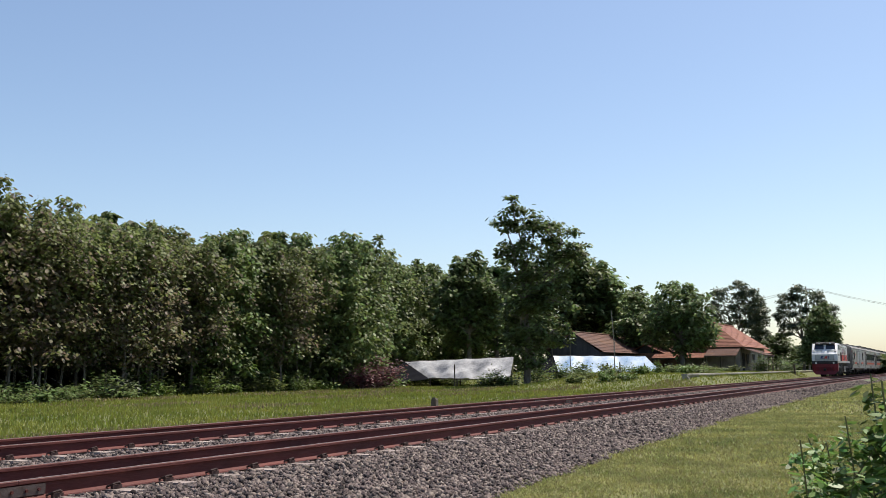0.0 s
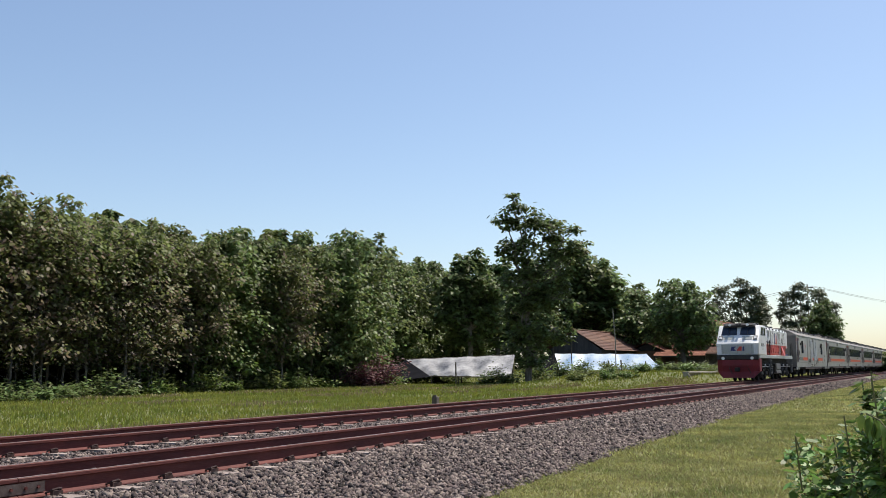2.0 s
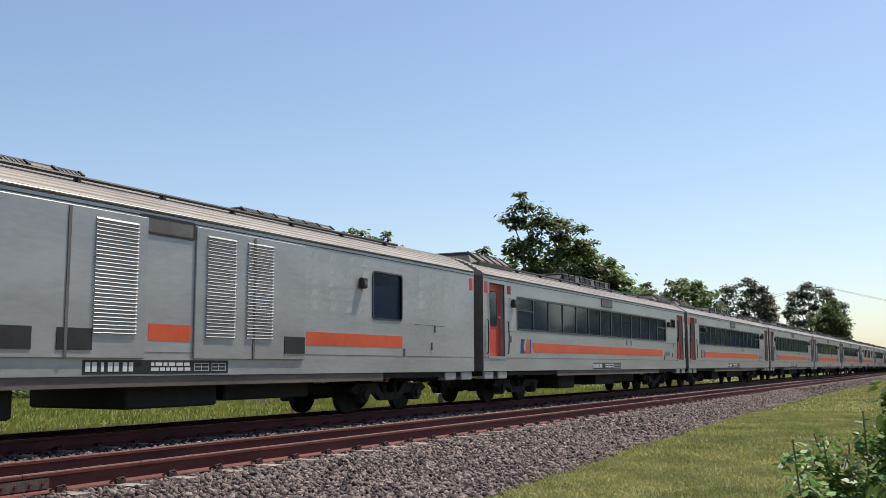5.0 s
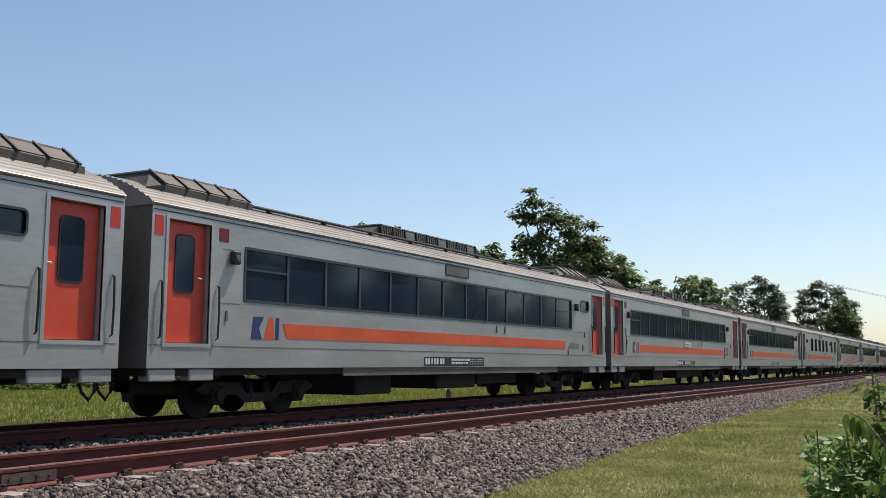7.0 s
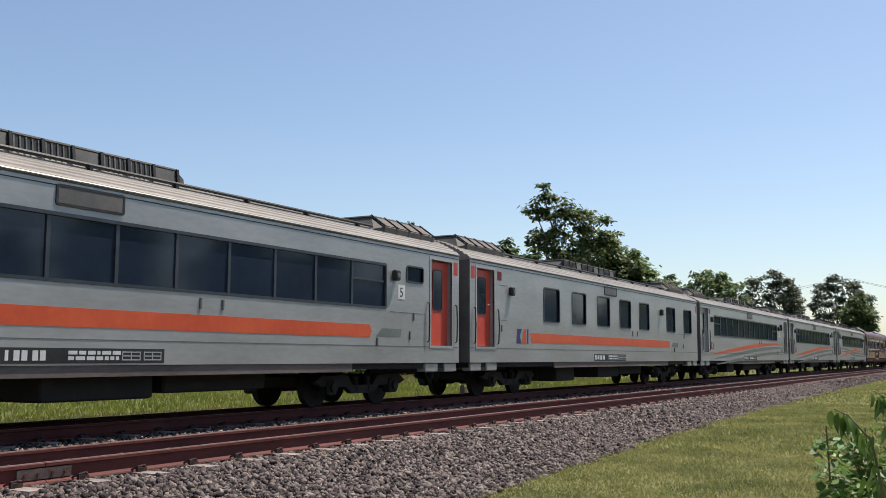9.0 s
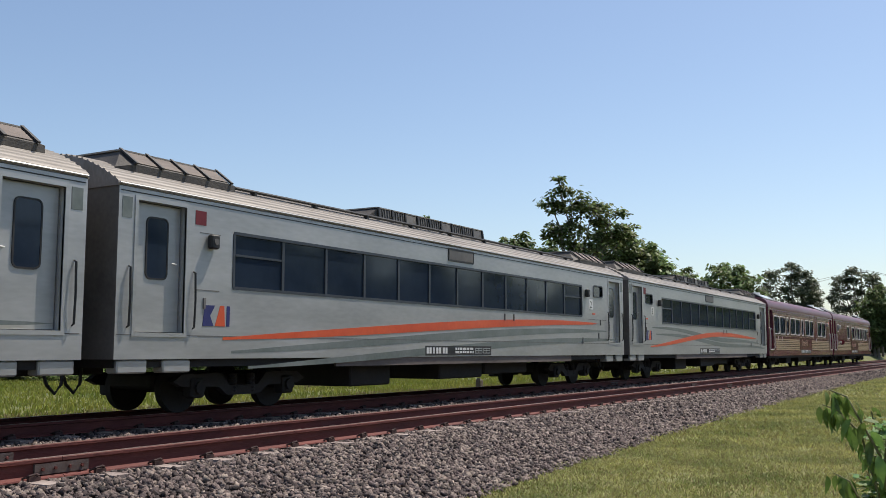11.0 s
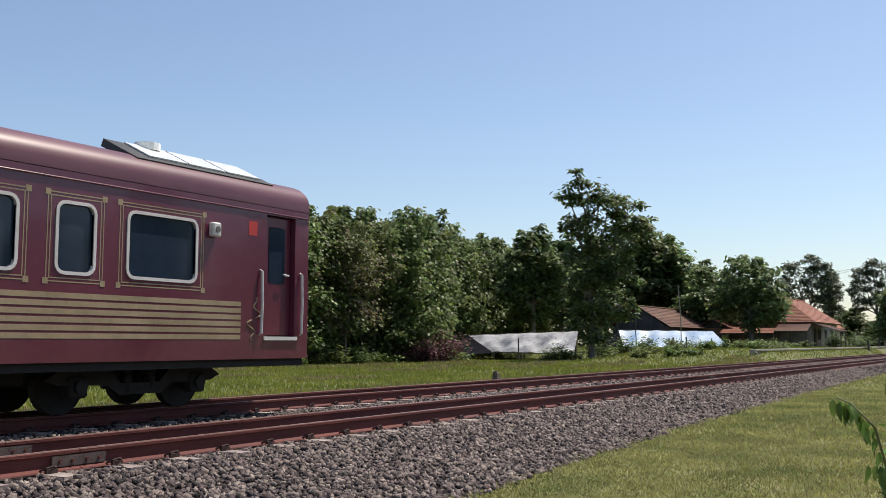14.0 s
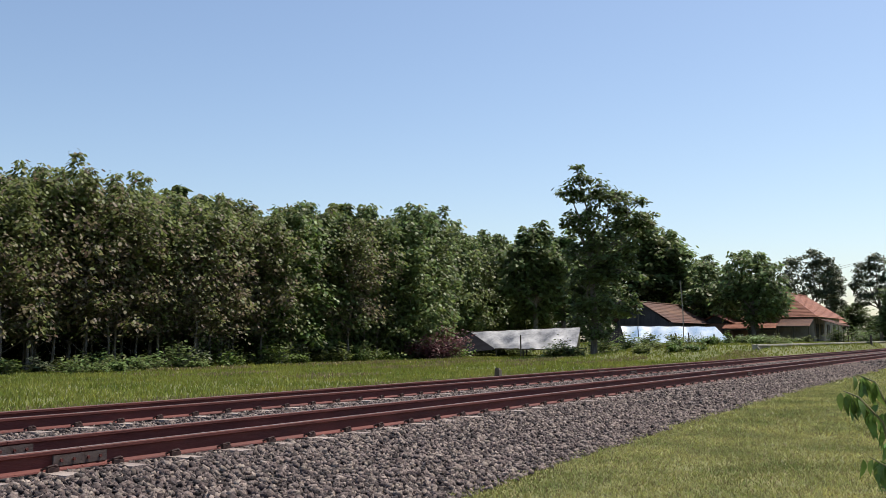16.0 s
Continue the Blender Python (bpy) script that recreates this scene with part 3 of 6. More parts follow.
UNDER = [DEEP_LEAF, TEAK, GREY_LEAF, BRIGHT_LEAF]
for k in range(40):
    x = 24 + k * 1.5 + tr.uniform(-0.6, 0.6)
    y = 39.6 + 0.0016 * max(0, x - 50) ** 2 + tr.uniform(-1.2, 0.9)
    if x > 0.60 * y - 2:
        shrub("undergrowth_shrub", x, y, tr.uniform(0.6, 1.9), tr.uniform(0.7, 1.3), 340, 0.24, UNDER[tr.randint(4)], "leafy green shrub at the plantation's edge", 400 + k)
for x, y, h, s in ((29.6, 37.4, 1.0, 1.6), (31.5, 37.0, 0.8, 1.4), (33.4, 37.6, 0.9, 1.5), (36.5, 38.0, 0.7, 1.2)):
    shrub("undergrowth_shrub", x, y, h, s, 600, 0.22, DEEP_LEAF, "low dark green shrub at the meadow's edge", int(x * 10))
for x, y, h in ((44.6, 39.0, 2.1), (46.0, 38.4, 1.1), (52.5, 39.0, 1.2), (54.0, 38.8, 1.3)):
    shrub("bright_shrub", x, y, h, 1.1, 600, 0.2, BRIGHT_LEAF, "sunlit bright green bush below the trees", int(x * 7))
shrub("purple_shrub", 61.2, 37.4, 2.7, 2.1, 1700, 0.24, PURPLE_LEAF, "dark purple-leaved bush beside the shed", 77)
shrub("purple_shrub", 59.6, 37.8, 2.2, 1.6, 1100, 0.24, PURPLE_LEAF, "dark purple-leaved bush beside the shed", 78)
for k in range(34):
    x = 66 + k * 1.25 + tr.uniform(-0.5, 0.5)
    y = 20.5 + tr.uniform(-1.6, 5.5)
    shrub("weed_clump", x, y, tr.uniform(0.5, 1.2), tr.uniform(0.9, 1.7), 750, 0.17, BRIGHT_LEAF if k % 3 else TEAK, "rank green weeds on the bank beside the track", 700 + k)
for x, y, h, s in ((70.0, 31.0, 2.0, 1.3), (72.0, 29.5, 2.4, 1.4), (73.5, 28.0, 1.8, 1.2), (86.0, 30.5, 1.8, 1.0), (70.8, 33.0, 1.7, 1.2), (112.0, 18.6, 2.2, 1.4), (124.0, 17.5, 3.0, 2.0)):
    shrub("dark_shrub", x, y, h, s, 800, 0.25, DEEP_LEAF, "dark green bush in front of the sheds", int(x * 13))

# ---- sheds, houses and small things beyond the track ----
SILVER_TARP = material("silver_tarpaulin", (0.03, 0.03, 0.034), (0.46, 0.46, 0.46), 0.9, 0.4, bump=0.8, bump_scale=5, stretch=(0.5, 1.0, 1), detail=8)
BLUE_TARP = material("blue_white_tarpaulin", (0.09, 0.22, 0.42), (0.40, 0.49, 0.56), 0.5, 0.4, bump=0.5, bump_scale=5, stretch=(0.5, 1.6, 1), detail=8)
# Side sheets: shade of the shed ends is put into this near-black blue.
DARK_TARP = material("shade_dark_blue_tarpaulin", (0.003, 0.0035, 0.006), (0.009, 0.010, 0.016), 1.5, 0.95, bump=0.4, bump_scale=6, spec=0.1)
TIMBER = material("weathered_timber", (0.05, 0.04, 0.03), (0.13, 0.11, 0.085), 6, 0.85, bump=0.4, stretch=(1, 1, 0.2), per_object=0.25)
TILE = material("clay_roof_tile", (0.20, 0.07, 0.042), (0.33, 0.135, 0.085), 1.2, 0.8, per_object=0.15, bump=0.3, bump_scale=20)
OLD_TILE = material("old_roof_tile", (0.07, 0.032, 0.024), (0.16, 0.075, 0.05), 1.0, 0.85, per_object=0.2, bump=0.3, bump_scale=20)
PLASTER = material("weathered_plaster", (0.20, 0.17, 0.14), (0.38, 0.34, 0.29), 1.5, 0.9, bump=0.3)
BRICK_WALL = material("brick_wall", (0.16, 0.08, 0.05), (0.27, 0.15, 0.10), 4, 0.9, bump=0.4)
DARK_BOARD = material("dark_boards", (0.015, 0.014, 0.016), (0.05, 0.045, 0.045), 3, 0.8, stretch=(1, 1, 0.2))
WHITE_PAINT = material("white_paint", (0.62, 0.62, 0.60), (0.8, 0.8, 0.78), 3, 0.5)


def sheet(p00, p10, p11, p01, nu, nv, sag, seed, fold=0.08):
    """A slack sheet over four corners with folds and sag, as a thin solid."""
    p = [np.array(q, float) for q in (p00, p10, p11, p01)]
    g = Geo()
    rows = []
    for i in range(nu + 1):
        u = i / nu
        row = []
        for j in range(nv + 1):
            w = j / nv
            q = p[0] * (1 - u) * (1 - w) + p[1] * u * (1 - w) + p[2] * u * w + p[3] * (1 - u) * w
            q = q + np.array([0, 0, -sag * math.sin(math.pi * w) * (0.6 + 0.4 * math.sin(u * 19 + seed)) + fold * math.sin(u * 31 + w * 3 + seed) * (0.3 + w)])
            row.append(tuple(q))
        rows.append(row)
    n = nv + 1
    top = [q for row in rows for q in row]
    low = [(x, y, z - 0.02) for x, y, z in top]
    faces = []
    for i in range(nu):
        for j in range(nv):
            a = i * n + j
            faces.append((a, a + n, a + n + 1, a + 1))
            faces.append(tuple(k + len(top) for k in (a, a + 1, a + n + 1, a + n)))
    edge = [i * n for i in range(nu + 1)], [i * n + nv for i in range(nu + 1)], list(range(n)), [nu * n + j for j in range(n)]
    for line in edge:
        for a, b in zip(line[:-1], line[1:]):
            faces.append((a, b, b + len(top), a + len(top)))
    return g.add(top + low, faces)


def shed(name, label, ridge, front, back, mat, posts, dark, seed):
    """An open timber frame under slack tarpaulin: ridge, front eave and back eave as pairs of points."""
    ob = thing(name, label, "shed")
    part("front_tarpaulin", sheet(ridge[0], ridge[1], front[1], front[0], 40, 8, 0.22, seed, 0.06), mat, ob, "", True)
    part("back_tarpaulin", sheet(ridge[0], ridge[1], back[1], back[0], 24, 6, 0.15, seed + 1, 0.05), mat, ob, "", True)
    for a, b in dark:
        part("side_tarpaulin", sheet(a[0], a[1], b[1], b[0], 14, 5, 0.05, seed + 2, 0.05), DARK_TARP, ob, "dark blue plastic side sheet, blackened for its shade", True)
    for x, y, z in posts:
        z0 = float(ground_z(x, y))
        part("post", Geo().tube([(x, y, z0 - 0.2), (x + 0.02, y, (z + z0) / 2), (x, y, z)], 0.06, 6), TIMBER, ob)
    for a, b in (ridge, front, back):
        part("beam", Geo().tube([a, ((a[0] + b[0]) / 2, (a[1] + b[1]) / 2, (a[2] + b[2]) / 2 - 0.04), b], 0.05, 6), TIMBER, ob)
    return ob


shed("tarpaulin_shed", "low timber shed roofed with slack silver-grey tarpaulin", ((72.0, 41.2, 1.70), (77.0, 33.3, 2.05)), ((69.1, 37.3, 0.32), (71.4, 31.3, 0.22)), ((76.5, 42.9, 0.4), (80.8, 35.0, 0.5)),
     SILVER_TARP, [(69.1, 37.2, 0.32), (69.9, 35.2, 0.28), (70.7, 33.2, 0.25), (71.3, 31.5, 0.22), (72.0, 41.0, 1.68), (74.5, 37.2, 1.85), (76.9, 33.5, 2.0), (68.9, 34.9, 1.4)],
     [(((72.0, 41.2, 1.67), (69.1, 37.3, 0.29)), ((70.4, 44.4, -0.1), (67.5, 42.7, -0.3)))], 3)
shed("tarpaulin_shed", "low shed covered with pale blue and white tarpaulin", ((93.2, 35.9, 2.35), (98.6, 27.9, 2.25)), ((90.2, 34.2, 0.55), (95.4, 25.1, 0.75)), ((96.6, 37.6, 1.0), (101.2, 29.1, 1.0)),
     BLUE_TARP, [(90.3, 34.1, 0.6), (92.6, 29.9, 0.6), (95.2, 25.4, 0.7), (93.2, 35.8, 2.3), (98.5, 28.1, 2.2)],
     [(((93.2, 35.9, 2.32), (90.2, 34.2, 0.52)), ((92.6, 38.2, 0.7), (89.6, 36.6, 0.2)))], 8)


def tiled_slope(parent, a, b, c, d, mat, nu, nv, course=0.32):
    """One roof slope in courses of tile: ridge a-b, eave d-c; each course is a solid lapping the one below."""
    a, b, c, d = (np.array(q, float) for q in (a, b, c, d))
    nrm = np.cross(b - a, d - a)
    nrm /= np.linalg.norm(nrm)
    if nrm[2] < 0:
        nrm = -nrm
    n = max(3, int(np.linalg.norm(d - a) / course))
    for i in range(n):
        s0, s1 = i / n, (i + 1) / n + 0.02
        p, q, r, s = a + (d - a) * s0, b + (c - b) * s0, b + (c - b) * s1, a + (d - a) * s1
        lift = nrm * 0.045
        vs = [p, q, r, s, p + nrm * 0.012, q + nrm * 0.012, r + lift, s + lift]
        part("tile_course", Geo().add(vs, [(3, 2, 1, 0), (4, 5, 6, 7), (0, 1, 5, 4), (1, 2, 6, 5), (2, 3, 7, 6), (3, 0, 4, 7)]), mat, parent)


def opening(parent, x, y, z, w, h, name):
    f = Geo()
    for x0, x1, z0, z1 in ((x, x + 0.08, z, z + h), (x + w - 0.08, x + w, z, z + h), (x + 0.08, x + w - 0.08, z + h - 0.08, z + h), (x + 0.08, x + w - 0.08, z, z + 0.06)):
        f.box(x0, x1, y - 0.05, y + 0.03, z0, z1)
    o = part(name, f, TIMBER, parent, "dark timber frame")
    part("pane" if name == "window" else "leaf", Geo().box(x + 0.081, x + w - 0.081, y - 0.02, y + 0.01, z + 0.061, z + h - 0.081), DARK_BOARD, o)


def house(label, x0, x1, y0, y1, ridge_z, eave_z, hip, tile, wall, base, ridge_y=None):
    ob = thing("house", label, "house", "village houses", at=(0, 0, 0))
    ym = (y0 + y1) / 2 if ridge_y is None else ridge_y
    o = 0.5
    g = Geo()
    ix0, ix1, iy0, iy1 = x0 + o, x1 - o, y0 + o, y1 - o
    for a, b, c, d in ((ix0, ix1, iy0, iy0 + 0.2), (ix0, ix1, iy1 - 0.2, iy1), (ix0, ix0 + 0.2, iy0 + 0.201, iy1 - 0.201), (ix1 - 0.2, ix1, iy0 + 0.201, iy1 - 0.201)):
        part("wall", Geo().box(a, b, c, d, base, eave_z + 0.05), wall, ob)
    r0, r1 = x0 + hip, x1 - hip
    roof = part("roof", Geo().box(r0 - 0.15, r1 + 0.15, ym - 0.12, ym + 0.12, ridge_z - 0.02, ridge_z + 0.12, 0.04), tile, ob, "ridge tiles")
    tiled_slope(roof, (r0, ym, ridge_z), (r1, ym, ridge_z), (x1, y0, eave_z), (x0, y0, eave_z), tile, 1, 1)
    tiled_slope(roof, (r0, ym, ridge_z), (r1, ym, ridge_z), (x1, y1, eave_z), (x0, y1, eave_z), tile, 1, 1)
    if hip > 0.3:
        for r, xe in ((r0, x0), (r1, x1)):
            tiled_slope(roof, (r, ym, ridge_z), (r, ym + 0.001, ridge_z), (xe, y1, eave_z), (xe, y0, eave_z), tile, 1, 1)
    else:
        for xe in (ix0, ix1 - 0.1):
            part("gable", Geo().add([(xe, iy0, eave_z), (xe, iy1, eave_z), (xe, ym, ridge_z - 0.05), (xe + 0.1, iy0, eave_z), (xe + 0.1, iy1, eave_z), (xe + 0.1, ym, ridge_z - 0.05)],
                                    [(0, 1, 2), (3, 5, 4), (0, 3, 4, 1), (1, 4, 5, 2), (2, 5, 3, 0)]), DARK_BOARD, ob, "dark boarded gable")
    return ob


h1 = house("old house with weathered brown tile roof and dark gable", 99, 117.5, 32.5, 39.5, 4.95, 2.75, 0.0, OLD_TILE, DARK_BOARD, -0.5)
h2 = house("village house with hipped orange clay tile roof", 112.5, 130, 20.6, 28.6, 6.2, 3.4, 3.0, TILE, PLASTER, 0.0, 24.4)
for x, w, h, z, nm in ((114.5, 1.0, 2.1, 0.55, "door"), (117.0, 1.3, 1.2, 1.4, "window"), (121.0, 1.3, 1.2, 1.4, "window"), (125.0, 1.3, 1.2, 1.4, "window")):
    opening(h2, x, 21.06, z, w, h, nm)
porch = part("porch_roof", Geo().box(113.0, 119.9, 18.45, 18.6, 2.25, 2.4), TIMBER, h2, "timber eave of the porch")
tiled_slope(porch, (113.0, 20.9, 3.25), (119.9, 20.9, 3.25), (119.9, 18.4, 2.4), (113.0, 18.4, 2.4), OLD_TILE, 1, 1)
for x in (113.3, 116.4, 119.6):
    part("porch_post", Geo().box(x - 0.07, x + 0.07, 18.5, 18.64, 0.0, 2.35), TIMBER, h2)
for y0, y1, za, zb, xa, tile in ((20.9, 24.4, 3.3, 2.35, 109.9, OLD_TILE), (24.5, 30.5, 2.9, 2.15, 110.3, TILE)):
    lean_to = part("lean_to_roof", Geo().box(xa - 0.1, xa + 0.02, y0, y1, zb - 0.16, zb - 0.03), TIMBER, h2, "timber eave of the lean-to")
    tiled_slope(lean_to, (112.9, y0, za), (112.9, y1, za), (xa, y1, zb), (xa, y0, zb), tile, 1, 1)
    for y in (y0 + 0.15, (y0 + y1) / 2, y1 - 0.15):
        part("lean_to_post", Geo().box(xa + 0.1, xa + 0.22, y - 0.06, y + 0.06, 0.3, zb - 0.02), TIMBER, h2)
h3 = house("low outbuilding with orange clay tile roof", 112, 132, 29.5, 34, 3.75, 2.75, 0.0, TILE, BRICK_WALL, -0.3)
h4 = house("small village house with orange tile roof among trees", 133, 141, 22, 27, 4.6, 3.0, 0.0, TILE, PLASTER, 0.0)

CONCRETE_WALL = material("mossy_concrete", (0.20, 0.19, 0.15), (0.44, 0.41, 0.34), 1.2, 0.9, bump=0.5)
kerb = thing("platform_wall", "low weathered concrete retaining wall beside the track", "wall")
part("coping", Geo().box(71, 170, 17.05, 17.5, 0.44, 0.58, 0.02), CONCRETE_WALL, kerb, "pale concrete coping")
for k in range(33):
    part("wall_panel", Geo().box(71 + k * 3 + 0.02, 74 + k * 3 - 0.02, 17.15, 17.45, -0.5, 0.44), CONCRETE_WALL, kerb)
part("end_slab", Geo().add([(70.9, 16.4, -0.45), (71.1, 16.4, -0.45), (71.1, 17.4, -0.45), (70.9, 17.4, -0.45), (70.9, 17.1, 0.5), (71.1, 17.1, 0.5), (71.1, 17.4, 0.5), (70.9, 17.4, 0.5)],
                           [(0, 1, 2, 3), (4, 7, 6, 5), (0, 4, 5, 1), (1, 5, 6, 2), (2, 6, 7, 3), (3, 7, 4, 0)]), CONCRETE_WALL, kerb)

for x, y, h, r in ((74.0, 24.0, 0.95, 0.07), (77.5, 25.5, 0.9, 0.06), (80.5, 25.0, 1.0, 0.06), (84.5, 24.0, 0.9, 0.06), (90.0, 23.0, 0.9, 0.06), (122.0, 16.5, 1.2, 0.12)):
    z = float(ground_z(x, y))
    p = thing("fence_post", "dark weathered timber fence post in the grass", "post", "fence posts", at=(x, y, z))
    part("shaft", Geo().tube([(0, 0, -0.2), (0.02, 0, h * 0.5), (0, 0.02, h)], r, 7), TIMBER, p)
stub_at = (30.5, 16.3, float(ground_z(30.5, 16.3)))
st = thing("track_marker", "small dark concrete marker stump beside the track", "marker", at=stub_at)
part("stump", Geo().loft([[(-0.11, -0.11, -0.1), (0.11, -0.11, -0.1), (0.11, 0.11, -0.1), (-0.11, 0.11, -0.1)], [(-0.09, -0.09, 0.38), (0.10, -0.09, 0.38), (0.10, 0.09, 0.38), (-0.09, 0.09, 0.38)],
                          [(-0.07, -0.05, 0.46), (0.03, -0.05, 0.44), (0.03, 0.05, 0.44), (-0.07, 0.05, 0.46)]]), TIMBER, st)
mx, my = by_angle(17.55, 98)
mast = thing("radio_mast", "thin grey pole standing beside the house", "pole", at=(mx, my, float(ground_z(mx, my))))
part("pole", Geo().tube([(0, 0, -0.2), (0.05, 0, 3), (-0.25, 0.1, 6.2)], 0.05, 6), PLASTER, mast)
ax, ay = by_angle(20.6, 96)
table = thing("canopy_board", "white board propped above the tarpaulin shed", "board", at=(ax, ay, float(ground_z(ax, ay))))
part("board", Geo().box(-0.25, 0.25, -1.3, 1.3, 3.3, 3.42, 0.02), WHITE_PAINT, table)
for s in (-1.0, 1.0):
    part("leg", Geo().tube([(0, s, -0.2), (0, s * 0.9, 1.5), (0, s, 3.32)], 0.045, 6), TIMBER, table)
px_, py_ = by_angle(6.9, 172)
pole = thing("utility_pole", "grey utility pole carrying wires over the village", "utility pole", at=(px_, py_, 0.0))
part("shaft", Geo().tube([(0, 0, -0.6), (0, 0, 4), (0, 0, 14.4)], 0.17, 8, [1, 0.85, 0.6]), PLASTER, pole)
part("crossarm", Geo().box(-0.06, 0.06, -0.95, 0.95, 13.7, 13.88), TIMBER, pole)
for y in (-0.85, -0.3, 0.3, 0.85):
    part("insulator", Geo().tube([(0, y, 13.88), (0, y, 13.98), (0, y, 14.1)], 0.05, 6, [0.6, 1, 0.7]), WHITE_PAINT, pole)
for s, (ex, ey, ez) in ((0.85, by_angle(13.6, 140) + (9.2,)), (0.3, by_angle(13.4, 140) + (8.6,)), (-0.3, (260.0, 2.0, 14.0)), (-0.85, (260.0, 0.5, 14.0))):
    a = Vector((px_, py_ + s, 14.1))
    b = Vector((ex, ey, ez))
    pts = [a.lerp(b, i / 16) - Vector((0, 0, 0.5 * math.sin(math.pi * i / 16))) for i in range(17)]
    w = thing("overhead_wire", "thin dark overhead wire between poles", "wire", "overhead wires")
    part("cable", Geo().tube(pts, 0.022, 4), DARK_BOARD, w)


# ---- the train ----
STEEL = material("brushed_stainless", (0.35, 0.355, 0.35), (0.48, 0.485, 0.48), 0.7, 0.38, metal=0.35, bump=0.05, bump_scale=3, stretch=(0.6, 1, 2.2), per_object=0.05)
ROOF_STEEL = material("dusty_roof_steel", (0.19, 0.168, 0.15), (0.34, 0.31, 0.28), 1.0, 0.6, metal=0.1, stretch=(0.3, 2, 1))
UNIT_GREY = material("roof_housing_grey", (0.035, 0.032, 0.03), (0.09, 0.08, 0.072), 2.5, 0.7, bump=0.3)
DARK_STEEL = material("end_wall_grey", (0.10, 0.095, 0.09), (0.17, 0.16, 0.15), 1.5, 0.6)
TRIM = material("window_band_grey", (0.028, 0.035, 0.045), (0.05, 0.058, 0.07), 2, 0.4)
GLASS = material("tinted_glass", (0.016, 0.026, 0.045), (0.026, 0.04, 0.065), 0.6, 0.08, spec=0.35, rough_vary=0.03)
ORANGE = material("orange_paint", (0.60, 0.075, 0.025), (0.74, 0.12, 0.04), 1.0, 0.4)
RED = material("signal_red_paint", (0.46, 0.03, 0.025), (0.60, 0.055, 0.04), 1.0, 0.42)
DEEP_RED = material("bogie_red_paint", (0.13, 0.006, 0.014), (0.21, 0.013, 0.022), 1.5, 0.6)
NAVY = material("navy_paint", (0.02, 0.025, 0.12), (0.035, 0.04, 0.17), 2, 0.45)
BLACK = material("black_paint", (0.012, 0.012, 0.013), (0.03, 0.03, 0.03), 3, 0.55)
# Grimy steel, darkened further: the shadow under the train is put into the colour.
UNDER_STEEL = material("grimy_shade_dark_underframe", (0.009, 0.008, 0.0075), (0.026, 0.023, 0.021), 3, 0.8, bump=0.3)
# Running gear grey, lowered to carry the shade below the locomotive.
GRIME_SHADE = material("shade_darkened_gear", (0.016, 0.015, 0.014), (0.05, 0.046, 0.043), 3, 0.65, bump=0.3)
LOCO_WHITE = material("loco_white_paint", (0.58, 0.59, 0.59), (0.82, 0.83, 0.83), 1.3, 0.38, stretch=(1, 1, 0.3))
LOCO_GREY = material("sill_grey_paint", (0.34, 0.36, 0.34), (0.48, 0.50, 0.48), 1.5, 0.5)
MAROON = material("maroon_coach_paint", (0.105, 0.019, 0.037), (0.148, 0.032, 0.055), 0.6, 0.24, spec=0.5, coat=0.25, rough_vary=0.05)
MAROON_ROOF = material("maroon_roof_paint", (0.11, 0.036, 0.05), (0.16, 0.058, 0.072), 0.8, 0.42, stretch=(0.3, 1, 1))
GOLD = material("gold_lining_paint", (0.27, 0.20, 0.115), (0.40, 0.30, 0.18), 3, 0.45)
CREAM = material("cream_window_rubber", (0.60, 0.56, 0.52), (0.75, 0.71, 0.68), 3, 0.4)
GREY_WAVE = material("grey_ribbon_paint", (0.12, 0.145, 0.135), (0.20, 0.225, 0.215), 1.5, 0.45)
LENS = material("lamp_lens", (0.75, 0.75, 0.72), (0.9, 0.9, 0.88), 4, 0.1)
MESH_BROWN = material("rusted_grille", (0.06, 0.045, 0.03), (0.14, 0.10, 0.06), 8, 0.8)
DOOR_RED = material("door_red_paint", (0.58, 0.05, 0.03), (0.72, 0.085, 0.045), 1.0, 0.4)
SKIRT = material("dusty_sill_brown", (0.10, 0.08, 0.07), (0.20, 0.165, 0.145), 1.2, 0.8, stretch=(0.4, 1, 2))
WORN_GREY = material("worn_grey_steel", (0.08, 0.08, 0.078), (0.20, 0.20, 0.195), 3, 0.6, bump=0.2)
# Near black because the visor's shadow is put into its colour.
VISOR = material("visor_shadow_paint", (0.02, 0.02, 0.024), (0.06, 0.06, 0.066), 2, 0.6)
CAR = 20.92
SIDE = 1.495


def side_panel(x0, x1, z0, z1, holes, y, depth=0.15, inward=1):
    """A flat side sheet with rectangular openings, each with its reveal."""
    g = Geo()
    xs = sorted({x0, x1, *[h[0] for h in holes], *[h[1] for h in holes]})
    zs = sorted({z0, z1, *[h[2] for h in holes], *[h[3] for h in holes]})
    for a, b in zip(xs[:-1], xs[1:]):
        for c, d in zip(zs[:-1], zs[1:]):
            m, n = (a + b) / 2, (c + d) / 2
            if not any(h[0] < m < h[1] and h[2] < n < h[3] for h in holes):
                g.add([(a, y, c), (b, y, c), (b, y, d), (a, y, d)], [(0, 1, 2, 3)])
    for a, b, c, d in holes:
        w = y + depth * inward
        g.add([(a, y, c), (b, y, c), (b, y, d), (a, y, d), (a, w, c), (b, w, c), (b, w, d), (a, w, d)],
              [(0, 4, 5, 1), (1, 5, 6, 2), (2, 6, 7, 3), (3, 7, 4, 0)])
    g.weld = True
    return g


